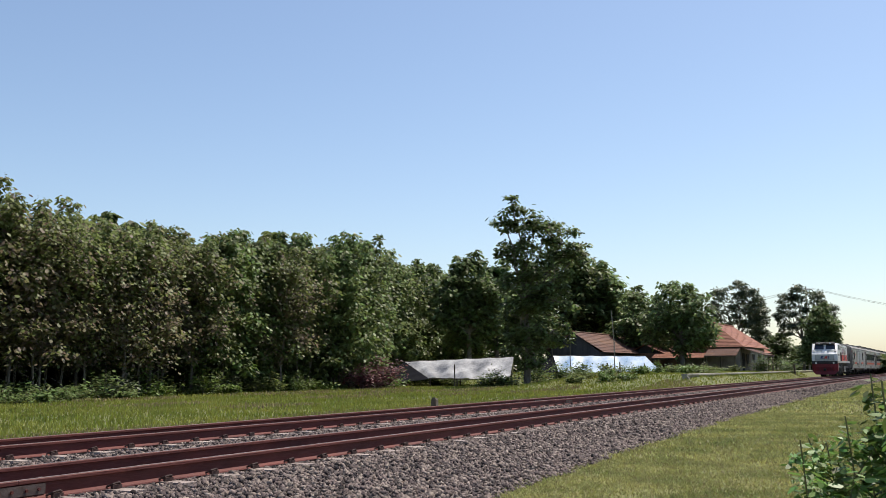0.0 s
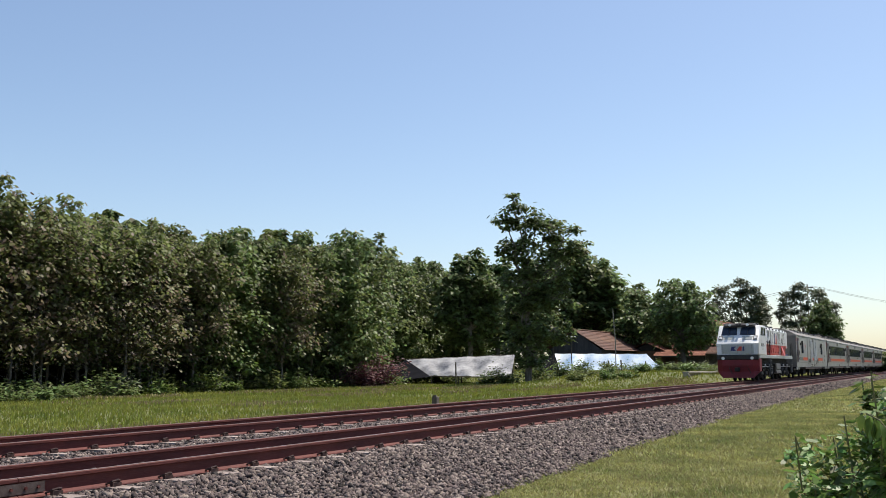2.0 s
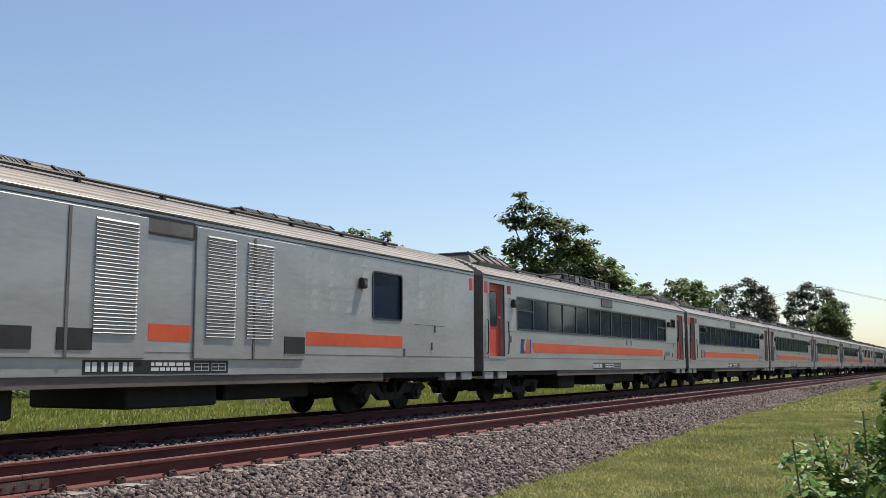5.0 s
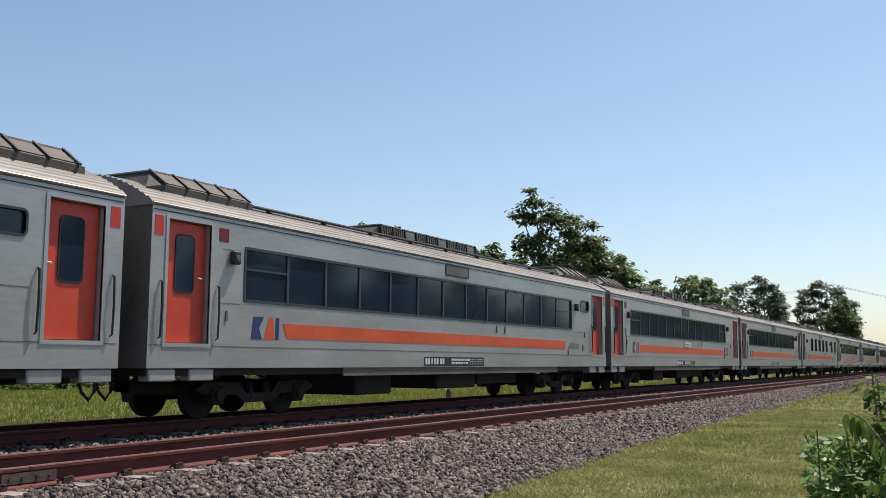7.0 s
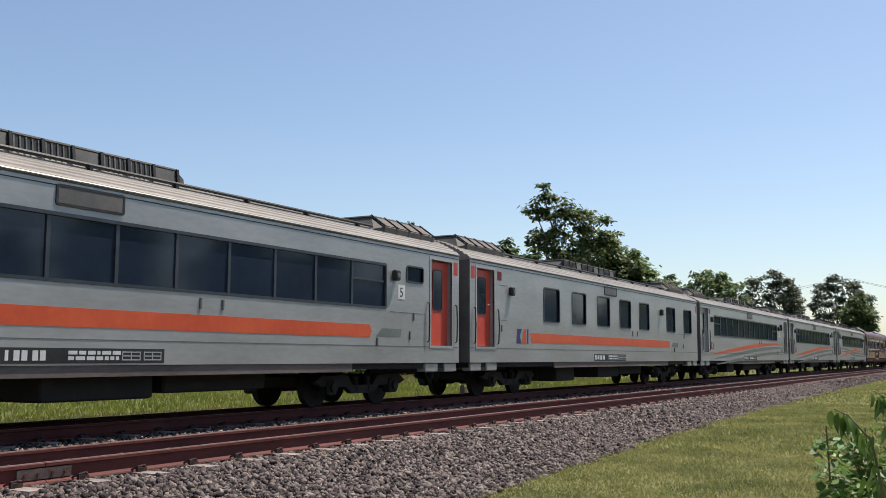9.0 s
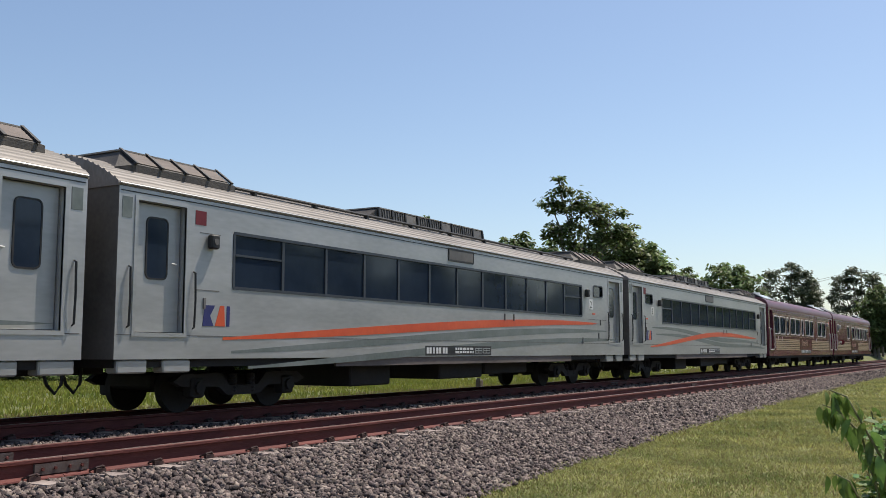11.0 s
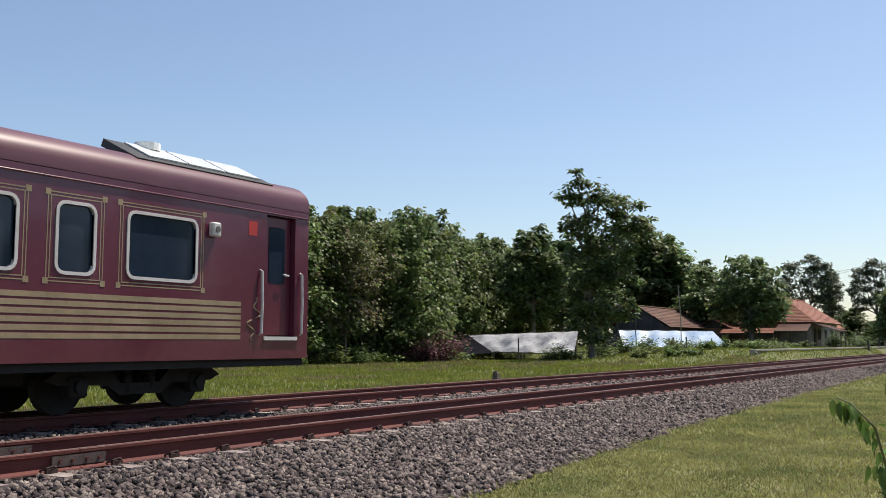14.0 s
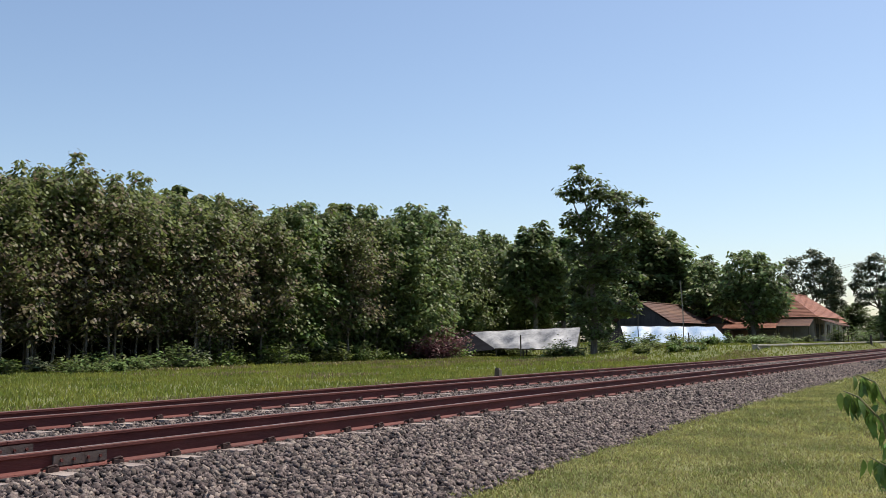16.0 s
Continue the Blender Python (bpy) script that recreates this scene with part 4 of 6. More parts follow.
def flat_shape(points, y, thick=0.005):
    """A thin plate standing on the side plane, its outline given as (x, z)."""
    n = len(points)
    return Geo().add([(x, y, z) for x, z in points] + [(x, y - thick, z) for x, z in points],
                     [tuple(range(n)), tuple(range(2 * n - 1, n - 1, -1))] + [(i, i + n, (i + 1) % n + n, (i + 1) % n) for i in range(n)])


def rounded(x0, x1, z0, z1, r, n=4):
    pts = []
    for cx, cz, a0 in ((x1 - r, z1 - r, 0), (x0 + r, z1 - r, 90), (x0 + r, z0 + r, 180), (x1 - r, z0 + r, 270)):
        for k in range(n + 1):
            a = radians(a0 + 90 * k / n)
            pts.append((cx + r * math.cos(a), cz + r * math.sin(a)))
    return pts


def ring_frame(x0, x1, z0, z1, w, y, out=0.02, r=0.08, inside=0.03):
    """A raised rounded frame round an opening, w wide."""
    a, b = rounded(x0 - w, x1 + w, z0 - w, z1 + w, r + w), rounded(x0, x1, z0, z1, r)
    n = len(a)
    v = [(p, y, q) for p, q in a] + [(p, y - out, q) for p, q in a] + [(p, y - out, q) for p, q in b] + [(p, y + inside, q) for p, q in b]
    f = []
    for i in range(n):
        j = (i + 1) % n
        for k in range(3):
            f.append((k * n + i, k * n + j, (k + 1) * n + j, (k + 1) * n + i))
    return Geo().add(v, f)


def logo(parent, x, z, w, h, y):
    """Operator's mark as plain slanted shapes in navy, orange and navy."""
    m = part("emblem", flat_shape([(x, z), (x + 0.40 * w, z), (x + 0.27 * w, z + 0.5 * h), (x + 0.44 * w, z + h), (x + 0.07 * w, z + h)], y), NAVY, parent, "navy and orange painted emblem")
    part("emblem_piece", flat_shape([(x + 0.45 * w, z), (x + 0.82 * w, z), (x + 0.78 * w, z + h), (x + 0.63 * w, z + h)], y), ORANGE, m)
    part("emblem_piece", flat_shape([(x + 0.87 * w, z), (x + 0.99 * w, z), (x + w, z + h), (x + 0.88 * w, z + h)], y), NAVY, m)


def bars(parent, x, z, w, h, y, count, mat, rows=2, seed=1):
    r = np.random.RandomState(seed)
    for j in range(rows):
        p = x
        for k in range(count):
            length = w / count * r.uniform(0.35, 0.9)
            part("lettering_bar", Geo().box(p, p + length, y - 0.003, y, z + j * h / rows, z + (j + 0.6) * h / rows), mat, parent)
            p += w / count


def data_plate(ob, x, z, seed):
    """Black painted panel with a row of bold bars, two rows of small ones and two ruled boxes."""
    y = -SIDE - 0.004
    plate = part("data_plate", Geo().box(x, x + 3.0, y, -SIDE, z, z + 0.205), BLACK, ob, "black data plate with white bars")
    r = np.random.RandomState(seed + 40)
    p = x + 0.05
    for n in range(7):
        w = 0.085 if n != 2 else 0.05
        part("lettering_bar", Geo().box(p, p + w, y - 0.003, y, z + 0.04, z + 0.17), WHITE_PAINT, plate)
        p += w + (0.075 if n in (1, 2, 4) else 0.03)
    for j in range(2):
        p = x + 1.28
        while p < x + 2.1:
            w = r.uniform(0.05, 0.16)
            part("lettering_bar", Geo().box(p, p + w, y - 0.003, y, z + 0.045 + j * 0.075, z + 0.095 + j * 0.075), WHITE_PAINT, plate)
            p += w + 0.03
    for q in (2.2, 2.6):
        for c, d, e, f in ((q, q + 0.34, 0.04, 0.055), (q, q + 0.34, 0.095, 0.11), (q, q + 0.34, 0.15, 0.165), (q, q + 0.015, 0.056, 0.149), (q + 0.16, q + 0.175, 0.056, 0.149), (q + 0.325, q + 0.34, 0.056, 0.149)):
            part("ruled_line", Geo().box(x + c, x + d, y - 0.003, y, z + e, z + f), LOCO_GREY, plate)


def handrail(parent, x, y, z0, z1, mat, r=0.017):
    h = part("handrail", Geo().tube([(x, y + 0.06, z0), (x, y - 0.04, z0 + 0.05), (x, y - 0.055, (z0 + z1) / 2), (x, y - 0.04, z1 - 0.05), (x, y + 0.06, z1)], r, 6), mat, parent, "", True)
    return h


def bogie(parent, cx, base, wheel_r, axles, mat, half=0.95):
    b = part("bogie", Geo().box(cx - base / 2 - 0.45, cx + base / 2 + 0.45, -0.5, 0.5, wheel_r - 0.02, wheel_r + 0.22, 0.04), UNDER_STEEL, parent, "grimy steel bogie with underfloor shade in its colour")
    for s in (-1, 1):
        prof = [(-base / 2 - 0.5, wheel_r + 0.10), (-base / 2 - 0.3, wheel_r + 0.22), (-0.55, wheel_r + 0.22), (-0.35, wheel_r + 0.02), (0.35, wheel_r + 0.02), (0.55, wheel_r + 0.22), (base / 2 + 0.3, wheel_r + 0.22),
                (base / 2 + 0.5, wheel_r + 0.10), (base / 2 + 0.3, wheel_r + 0.02), (0.6, wheel_r + 0.0), (0.38, wheel_r - 0.14), (-0.38, wheel_r - 0.14), (-0.6, wheel_r + 0.0), (-base / 2 - 0.3, wheel_r + 0.02)]
        y0 = s * half
        part("side_frame", Geo().loft([[(cx + p, y0 - 0.06, q) for p, q in prof], [(cx + p, y0 + 0.06, q) for p, q in prof]]), mat, b)
        for k in (-0.22, 0.22):
            part("coil_spring", Geo().tube([(cx + k, y0, wheel_r - 0.10 + i * 0.028) for i in range(12)], 0.085, 8, [1 if i % 2 else 0.78 for i in range(12)]), mat, b)
    for k in range(axles):
        x = cx - base / 2 + base * k / (axles - 1)
        w = part("wheelset", Geo().disc((x, 0, wheel_r), 0.07, 0.9, "y", 10), UNDER_STEEL, b)
        for s in (-1, 1):
            part("wheel", Geo().disc((x, s * 0.565, wheel_r), wheel_r, 0.065, "y", 24), UNDER_STEEL, w)
            g = Geo().box(x - 0.15, x + 0.15, s * half - 0.11, s * half + 0.11, wheel_r - 0.16, wheel_r + 0.15, 0.03)
            part("axle_box", g, mat, b)
            part("axle_cover", Geo().disc((x, s * (half + 0.13), wheel_r), 0.10, 0.03, "y", 12), mat, b)


def roof_rings(x0, x1, ribs, z_edge=3.43, rise=0.38, half=SIDE, step=0):
    """Two cross-sections of a coach roof: a tight shoulder and a low crown, ribbed lengthwise."""
    if ribs:
        side = [(half, 0.0), (half - 0.010, 0.03), (half - 0.030, 0.05)]
        y = half - 0.06
        while y > 0.1:
            z = 0.05 + (rise - 0.05) * (1 - (y / (half - 0.03)) ** 2)
            side += [(y, z), (y - 0.010, z + 0.024), (y - 0.040, z + 0.032), (y - 0.052, z + 0.020)]
            y -= 0.115
    else:
        side = [(half * abs(math.cos(a)) ** 0.62, rise * abs(math.sin(a)) ** 0.75) for a in [math.pi / 2 * k / 13 for k in range(13)]]
    pts = [(p, z_edge + q) for p, q in side] + [(-p, z_edge + q) for p, q in reversed(side)] + [(-half, z_edge - 0.04), (half, z_edge - 0.04)]
    return [[(x0, p, q) for p, q in pts], [(x1, p, q) for p, q in pts]]


def roof_unit(parent, x0, x1, half, z0, z1, panels, lean):
    """Air-conditioning housing: a low dark plinth, leaning side panels clamped by straps, a thin lid and sloping ends. lean: how far the side leans in."""
    nose = 0.42 if x1 - x0 > 3 else 0.3
    zp = z0 + 0.11

    def ring(x, top, tuck):
        return [(x, -half + tuck, z0), (x, -half + tuck, min(zp, top - 0.01)), (x, -half + lean + tuck, top), (x, half - lean - tuck, top), (x, half - tuck, min(zp, top - 0.01)), (x, half - tuck, z0)]

    u = part("roof_unit", Geo().loft([ring(x0, z0 + 0.05, 0.1), ring(x0 + nose, z1, 0), ring(x1 - nose * 0.5, z1, 0), ring(x1, z1 - 0.1, 0.04)]), UNIT_GREY, parent, "dusty dark grey air-conditioning housing")
    a, b = x0 + nose, x1 - nose * 0.5
    # The lid's lighter colour stands for light falling on the housing's top.
    part("lid", Geo().box(a - 0.03, b + 0.03, -half + lean - 0.02, half - lean + 0.02, z1 + 0.002, z1 + 0.026), ROOF_STEEL, u, "housing lid coloured lighter for light on its top")
    step = (b - a) / panels
    way = Vector((0, lean, z1 - zp))
    out = Vector((0, -way.z, way.y)).normalized()

    def slab(xa, xb, s0, s1, lift, thick):
        base = Vector((0, -half, zp)) + out * lift
        pts = [base + way * s0 + Vector((xa, 0, 0)), base + way * s0 + Vector((xb, 0, 0)), base + way * s1 + Vector((xb, 0, 0)), base + way * s1 + Vector((xa, 0, 0))]
        return Geo().add(pts + [p + out * thick for p in pts], [(3, 2, 1, 0), (4, 5, 6, 7), (0, 1, 5, 4), (1, 2, 6, 5), (2, 3, 7, 6), (3, 0, 4, 7)])

    for n in range(panels):
        x = a + step * n
        if lean > 0.15 or n % 3 == 2:
            part("cover_panel", slab(x + 0.05, x + step - 0.05, 0.1, 0.93, 0.002, 0.012), SKIRT if lean > 0.15 else DARK_STEEL, u, "dusty cover panel")
        else:
            g = part("grille", slab(x + 0.04, x + step - 0.04, 0.08, 0.92, 0.002, 0.006), BLACK, u, "black condenser grille")
            for m in range(5):
                c = x + 0.06 + (step - 0.12) * m / 4
                part("grille_bar", slab(c - 0.012, c + 0.012, 0.08, 0.92, 0.009, 0.012), DARK_STEEL, g)
        part("strap", slab(x - 0.025, x + 0.025, -0.05, 1.06, 0.012, 0.03), BLACK, u)
    part("strap", slab(b - 0.025, b + 0.025, -0.05, 1.06, 0.012, 0.03), BLACK, u)


def coach_shell(ob, body, roof, holes, z0=0.86, z1=3.30, ribs=True, rise=0.52, end_mat=None):
    xa, xb = 0.27, CAR - 0.27
    part("near_side", side_panel(xa, xb, z0, z1, holes, -SIDE), body, ob)
    part("far_side", Geo().box(xa, xb, SIDE - 0.05, SIDE, z0, z1), body, ob)
    for x in (xa, xb):
        s = 1 if x == xa else -1
        e = Geo().box(min(x, x + s * 0.04) + 0.001 * s, max(x, x + s * 0.04), -SIDE + 0.003, SIDE - 0.052, z0, z1 - 0.002)
        end = part("end_wall", e, end_mat or DARK_STEEL, ob, "dark end wall")
        part("gangway", Geo().box(min(x, x - s * 0.26), max(x, x - s * 0.26), -0.55, 0.55, 1.0, 3.1, 0.03), BLACK, end, "black rubber gangway")
    part("roof", Geo().loft(roof_rings(xa - 0.02, xb + 0.02, ribs, z1 + 0.03, rise)), roof, ob, "", not ribs)
    zg = z1 + 0.03 if ribs else z1 - 0.11
    part("gutter", Geo().tube([(xa, -SIDE - 0.012, zg), (CAR / 2, -SIDE - 0.012, zg), (xb, -SIDE - 0.012, zg)], 0.016 if ribs else 0.012, 5), body, ob)
    part("floor", Geo().box(xa + 0.05, xb - 0.05, -SIDE + 0.07, SIDE - 0.06, z0 - 0.12, z0 + 0.1), UNDER_STEEL, ob)
    # Added black sheet behind the openings, in place of a dark, unlit interior.
    part("inner_wall", Geo().box(xa + 0.1, xb - 0.1, -SIDE + 0.19, -SIDE + 0.22, z0 + 0.12, z1), BLACK, ob, "black sheet standing in for the unlit coach interior")
    for cx in (3.46, CAR - 3.46):
        bogie(ob, cx, 2.2, 0.40, 2, UNDER_STEEL)
    for x0, x1, y0, zz in ((6.3, 7.7, -1.15, 0.30), (9.6, 11.6, -1.2, 0.36), (11.9, 14.3, -1.1, 0.42)):
        part("equipment_box", Geo().box(x0, x1, y0, 0.9, zz, 0.74, 0.03), UNDER_STEEL, ob, "underfloor equipment box coloured dark for shade")
    for x in (0.0, 0.32):
        part("hose", Geo().tube([(x - 0.1, -0.45, 0.8), (x - 0.02, -0.5, 0.5), (x + 0.1, -0.52, 0.38), (x + 0.22, -0.5, 0.5), (x + 0.28, -0.45, 0.8)], 0.025, 6), BLACK, ob)
    part("coupler", Geo().box(-0.05, 1.3, -0.12, 0.12, 0.62, 0.84, 0.03), UNDER_STEEL, ob)
    part("coupler", Geo().box(CAR - 1.3, CAR - 0.052, -0.12, 0.12, 0.62, 0.84, 0.03), UNDER_STEEL, ob)


def coach_door(ob, x0, x1, z0, z1, mat, hinge_left, frame_mat):
    y = -SIDE + 0.13
    d = part("door", Geo().box(x0 + 0.012, x1 - 0.012, y - 0.02, y + 0.02, z0 + 0.01, z1 - 0.01, 0.008), mat, ob, "closed coach door with narrow window")
    cx = (x0 + x1) / 2
    part("door_window", flat_shape(rounded(cx - 0.19, cx + 0.19, z0 + 0.80, z1 - 0.22, 0.07), y - 0.021, 0.008), GLASS, d)
    part("window_rubber", ring_frame(cx - 0.19, cx + 0.19, z0 + 0.80, z1 - 0.22, 0.025, y - 0.02, 0.014, 0.07, 0.0), BLACK, d)
    hx = x1 - 0.12 if hinge_left else x0 + 0.12
    part("handle", Geo().tube([(hx, y - 0.02, z0 + 1.02), (hx, y - 0.07, z0 + 1.02), (hx - 0.1, y - 0.075, z0 + 1.03)], 0.012, 6), LENS, d, "bright metal handle")
    for a, b, c, e in ((x0 - 0.06, x0, z0 - 0.06, z1 + 0.06), (x1, x1 + 0.06, z0 - 0.06, z1 + 0.06), (x0, x1, z1, z1 + 0.06), (x0, x1, z0 - 0.06, z0)):
        part("door_frame", Geo().box(a, b, -SIDE - 0.012, -SIDE + 0.03, c, e), frame_mat, ob)


def single_window(ob, x0, x1, z0, z1, frame, w=0.035, r=0.05):
    y = -SIDE
    f = part("window", ring_frame(x0, x1, z0, z1, w, y, 0.015, r, 0.04), frame, ob)
    part("pane", Geo().box(x0 - 0.01, x1 + 0.01, y + 0.035, y + 0.045, z0 - 0.01, z1 + 0.01), GLASS, f)


def window_band(ob, x0, x1, z0, z1, panes):
    y = -SIDE
    f = part("window_band", ring_frame(x0 + 0.04, x1 - 0.04, z0 + 0.05, z1 - 0.05, 0.05, y + 0.02, 0.03, 0.01, 0.03), TRIM, ob, "dark grey continuous window frame")
    step = (x1 - x0 - 0.08) / panes
    for k in range(panes):
        a, b = x0 + 0.04 + k * step, x0 + 0.04 + (k + 1) * step
        part("pane", Geo().box(a + 0.028, b - 0.028, y + 0.03, y + 0.042, z0 + 0.05, z1 - 0.05), GLASS, f)
        if k:
            part("mullion", Geo().box(a - 0.032, a + 0.032, y + 0.008, y + 0.038, z0 + 0.05, z1 - 0.05), TRIM, f)
        if k in (0, panes - 1):
            part("transom", Geo().box(a + 0.03, b - 0.03, y + 0.01, y + 0.029, z0 + 0.58 * (z1 - z0), z0 + 0.58 * (z1 - z0) + 0.035), TRIM, f)


def side_lamp(ob, x, z, y=-SIDE, mat=None):
    l = part("side_lamp", Geo().box(x - 0.09, x + 0.09, y - 0.11, y, z - 0.11, z + 0.11, 0.02), mat or BLACK, ob, "pale marker lamp box" if mat else "black marker lamp box")
    part("lens", Geo().disc((x, y - 0.115, z), 0.05, 0.008, "y", 10), DARK_STEEL, l)


def number_card(ob, x, z, digit):
    c = part("number_card", Geo().box(x, x + 0.26, -SIDE - 0.006, -SIDE, z, z + 0.30), WHITE_PAINT, ob, "white coach number card")
    cu = bpy.data.curves.new("digit", "FONT")
    cu.body, cu.size, cu.extrude = digit, 0.28, 0.001
    t = new("digit", cu)
    bpy.context.view_layer.update()
    me = bpy.data.meshes.new_from_object(t)
    bpy.data.objects.remove(t)
    me.materials.append(BLACK)
    d = new("digit", me)
    d.parent = c
    d.matrix_basis = pose(x + 0.05, -SIDE - 0.009, z + 0.05, 90, 0, 0)


def side_steps(ob, mat):
    for x0 in (0.35, CAR - 1.75):
        part("door_step", Geo().box(x0, x0 + 0.55, -SIDE + 0.02, -SIDE + 0.25, 0.66, 0.855, 0.02), mat, ob)
        part("door_step", Geo().box(x0 + 0.85, x0 + 1.4, -SIDE + 0.02, -SIDE + 0.25, 0.66, 0.855, 0.02), mat, ob)
    part("skirt", Geo().box(5.4, 16.4, -SIDE + 0.02, -SIDE + 0.06, 0.70, 0.858), SKIRT if mat is STEEL else mat, ob, "")


VEHICLES = []


def silver_coach(k, kind, digit=""):
    labels = {"orange": "stainless steel coach with orange stripe and orange doors", "wave": "stainless steel coach with curved orange stripe and grey doors",
              "dining": "stainless steel dining coach with separate windows and orange stripe", "generator": "stainless steel generator van with louvred doors"}
    ob = thing("coach" if kind != "generator" else "generator_van", labels[kind], "railway coach", "coaches of the train")
    doors = [(0.62, 1.56), (CAR - 1.56, CAR - 0.62)]
    singles, band = [], None
    if kind == "orange":
        band = (2.39, 17.55)
        singles = [] if k == 1 else [(18.35, 19.0, 2.58, 2.88)]
    elif kind == "wave":
        front = digit == "3"
        band = (3.71, 18.3) if front else (2.6, 17.2)
        singles = [(1.95, 2.65, 2.60, 2.90)] if front else [(18.1, 18.8, 2.60, 2.90)]
    elif kind == "dining":
        doors = doors[:1]
        singles = [(x, x + 1.08, 1.98, 2.88) for x in (4.65, 6.73, 8.84, 10.95, 13.0, 16.3, 18.65)]
    else:
        doors = [(0.58, 1.48)]
        singles = [(3.2, 4.24, 1.98, 2.90), (15.96, 17.1, 1.98, 2.92)]
    holes = [(a, b, 1.24, 3.13) for a, b in doors] + [tuple(s) for s in singles]
    if band:
        holes.append((band[0], band[1], 1.95, 2.88))
    coach_shell(ob, STEEL, ROOF_STEEL, holes)
    for i, (a, b) in enumerate(doors):
        coach_door(ob, a, b, 1.24, 3.13, STEEL if kind == "wave" else DOOR_RED, i == 0, STEEL)
        handrail(ob, a - 0.14, -SIDE, 1.28, 2.2, BLACK)
        handrail(ob, b + 0.18, -SIDE, 1.28, 2.2, BLACK)
    for s in singles:
        single_window(ob, *s, TRIM)
    if band:
        window_band(ob, band[0], band[1], 1.95, 2.88, 13 if kind == "orange" else 12)
    side_lamp(ob, 3.35 if digit == "3" else 2.1 if band else 2.5, 2.66)
    side_lamp(ob, (18.7 if digit == "3" else 17.5) if kind == "wave" else 17.85 if kind == "orange" else 15.5, 2.66)
    if kind == "orange" and digit:
        number_card(ob, 18.0, 2.18, digit)
    part("vent_panel", Geo().box(9.5, 10.6, -SIDE - 0.012, -SIDE, 3.0, 3.22, 0.004), DARK_STEEL, ob, "grey vent grille above windows")
    part("vent_frame", ring_frame(9.5, 10.6, 3.0, 3.22, 0.035, -SIDE, 0.016, 0.01), BLACK, ob)
    part("seam", Geo().box(0.3, CAR - 0.3, -SIDE - 0.004, -SIDE, 3.225, 3.24), BLACK, ob)
    part("notice", Geo().box(1.75, 1.98, -SIDE - 0.005, -SIDE, 2.9, 3.12), DEEP_RED, ob, "small dark red notice")
    for x in (0.33, CAR - 0.52):
        part("notice", Geo().box(x, x + 0.18, -SIDE - 0.005, -SIDE, 2.85, 3.15), GREY_WAVE if kind == "wave" else RED, ob)
    for z, x0, x1 in ((1.90, 1.8, 2.3), (2.78, 1.85, 2.3), (1.90, 17.7, 19.1), (1.20, 0.3, 20.6)):
        part("seam", Geo().box(x0, x1, -SIDE - 0.004, -SIDE, z, z + 0.012), DARK_STEEL, ob)
    for x, z in ((1.95, 1.62), (18.6, 1.75), (18.45, 1.35), (17.2, 1.2), (12.2, 1.72), (12.7, 1.72)):
        part("latch", Geo().box(x, x + 0.05, -SIDE - 0.02, -SIDE, z, z + 0.17, 0.005), DARK_STEEL, ob)
    data_plate(ob, 8.5, 0.885, k)
    if kind in ("orange", "dining"):
        x0, x1 = (3.45, 16.95) if kind == "orange" else (3.7, 16.6)
        part("stripe", flat_shape([(x0 + 0.12, 1.37), (x1, 1.37), (x1 + 0.08, 1.49), (x1, 1.62), (x0, 1.63)], -SIDE), ORANGE, ob, "orange painted stripe")
        logo(ob, x0 - 0.85, 1.34, 0.75, 0.38, -SIDE)
        if k == 1:
            board = part("destination_board", Geo().box(9.7, 10.75, -SIDE - 0.03, -SIDE - 0.004, 1.64, 1.86, 0.006), WHITE_PAINT, ob, "white destination board under the windows")
            bars(board, 9.78, 1.67, 0.9, 0.16, -SIDE - 0.03, 5, DARK_STEEL, 2, 12)
            for x in (9.85, 10.6):
                part("hook", Geo().tube([(x, -SIDE - 0.018, 1.86), (x, -SIDE - 0.022, 1.91), (x, -SIDE, 1.94)], 0.01, 5), DARK_STEEL, board)
            logo(ob, x1 + 0.2, 1.34, 0.85, 0.38, -SIDE)
        else:
            part("stripe_end", flat_shape([(x1 + 0.22, 1.39), (x1 + 1.15, 1.39), (x1 + 1.2, 1.56), (x1 + 0.45, 1.56)], -SIDE, 0.003), GREY_WAVE, ob, "grey painted stripe end")
    elif kind == "wave":
        logo(ob, 1.95, 1.36, 0.6, 0.32, -SIDE)
        n = 44
        for mat, off, th, xa, xb, nm in ((GREY_WAVE, -0.21, 0.17, 2.6, 19.2, "grey_ribbon"), (GREY_WAVE, -0.46, 0.16, 3.0, 20.2, "grey_ribbon"), (ORANGE, 0.0, 0.18, 2.4, 18.4, "orange_ribbon")):
            top, low = [], []
            for i in range(n + 1):
                s = i / n
                x = xa + (xb - xa) * s
                z = 1.28 + 0.42 * s + (0.16 * math.sin(s * 5.2 - 1.2) if front else 0.13 * math.sin(s * 3.4 - 1.0)) + off
                if front and mat is GREY_WAVE:
                    z = 1.98 - 0.5 * s + 0.06 * math.sin(s * 9.0) + off * 0.9
                t = th * math.sin(math.pi * min(1, max(0.02, s))) ** 0.5 / 2
                top.append((x, z + t))
                low.append((x, z - t))
            v = [(x, -SIDE - (0.005 if mat is ORANGE else 0.003), z) for x, z in top + low]
            v += [(x, -SIDE + 0.002, z) for x, z in top + low]
            m = n + 1
            f = [(i, i + 1, m + i + 1, m + i) for i in range(n)] + [(i, i + 2 * m, i + 1 + 2 * m, i + 1) for i in range(n)] + [(m + i, m + i + 1, 3 * m + i + 1, 3 * m + i) for i in range(n)]
            part(nm, Geo().add(v, f), mat, ob)
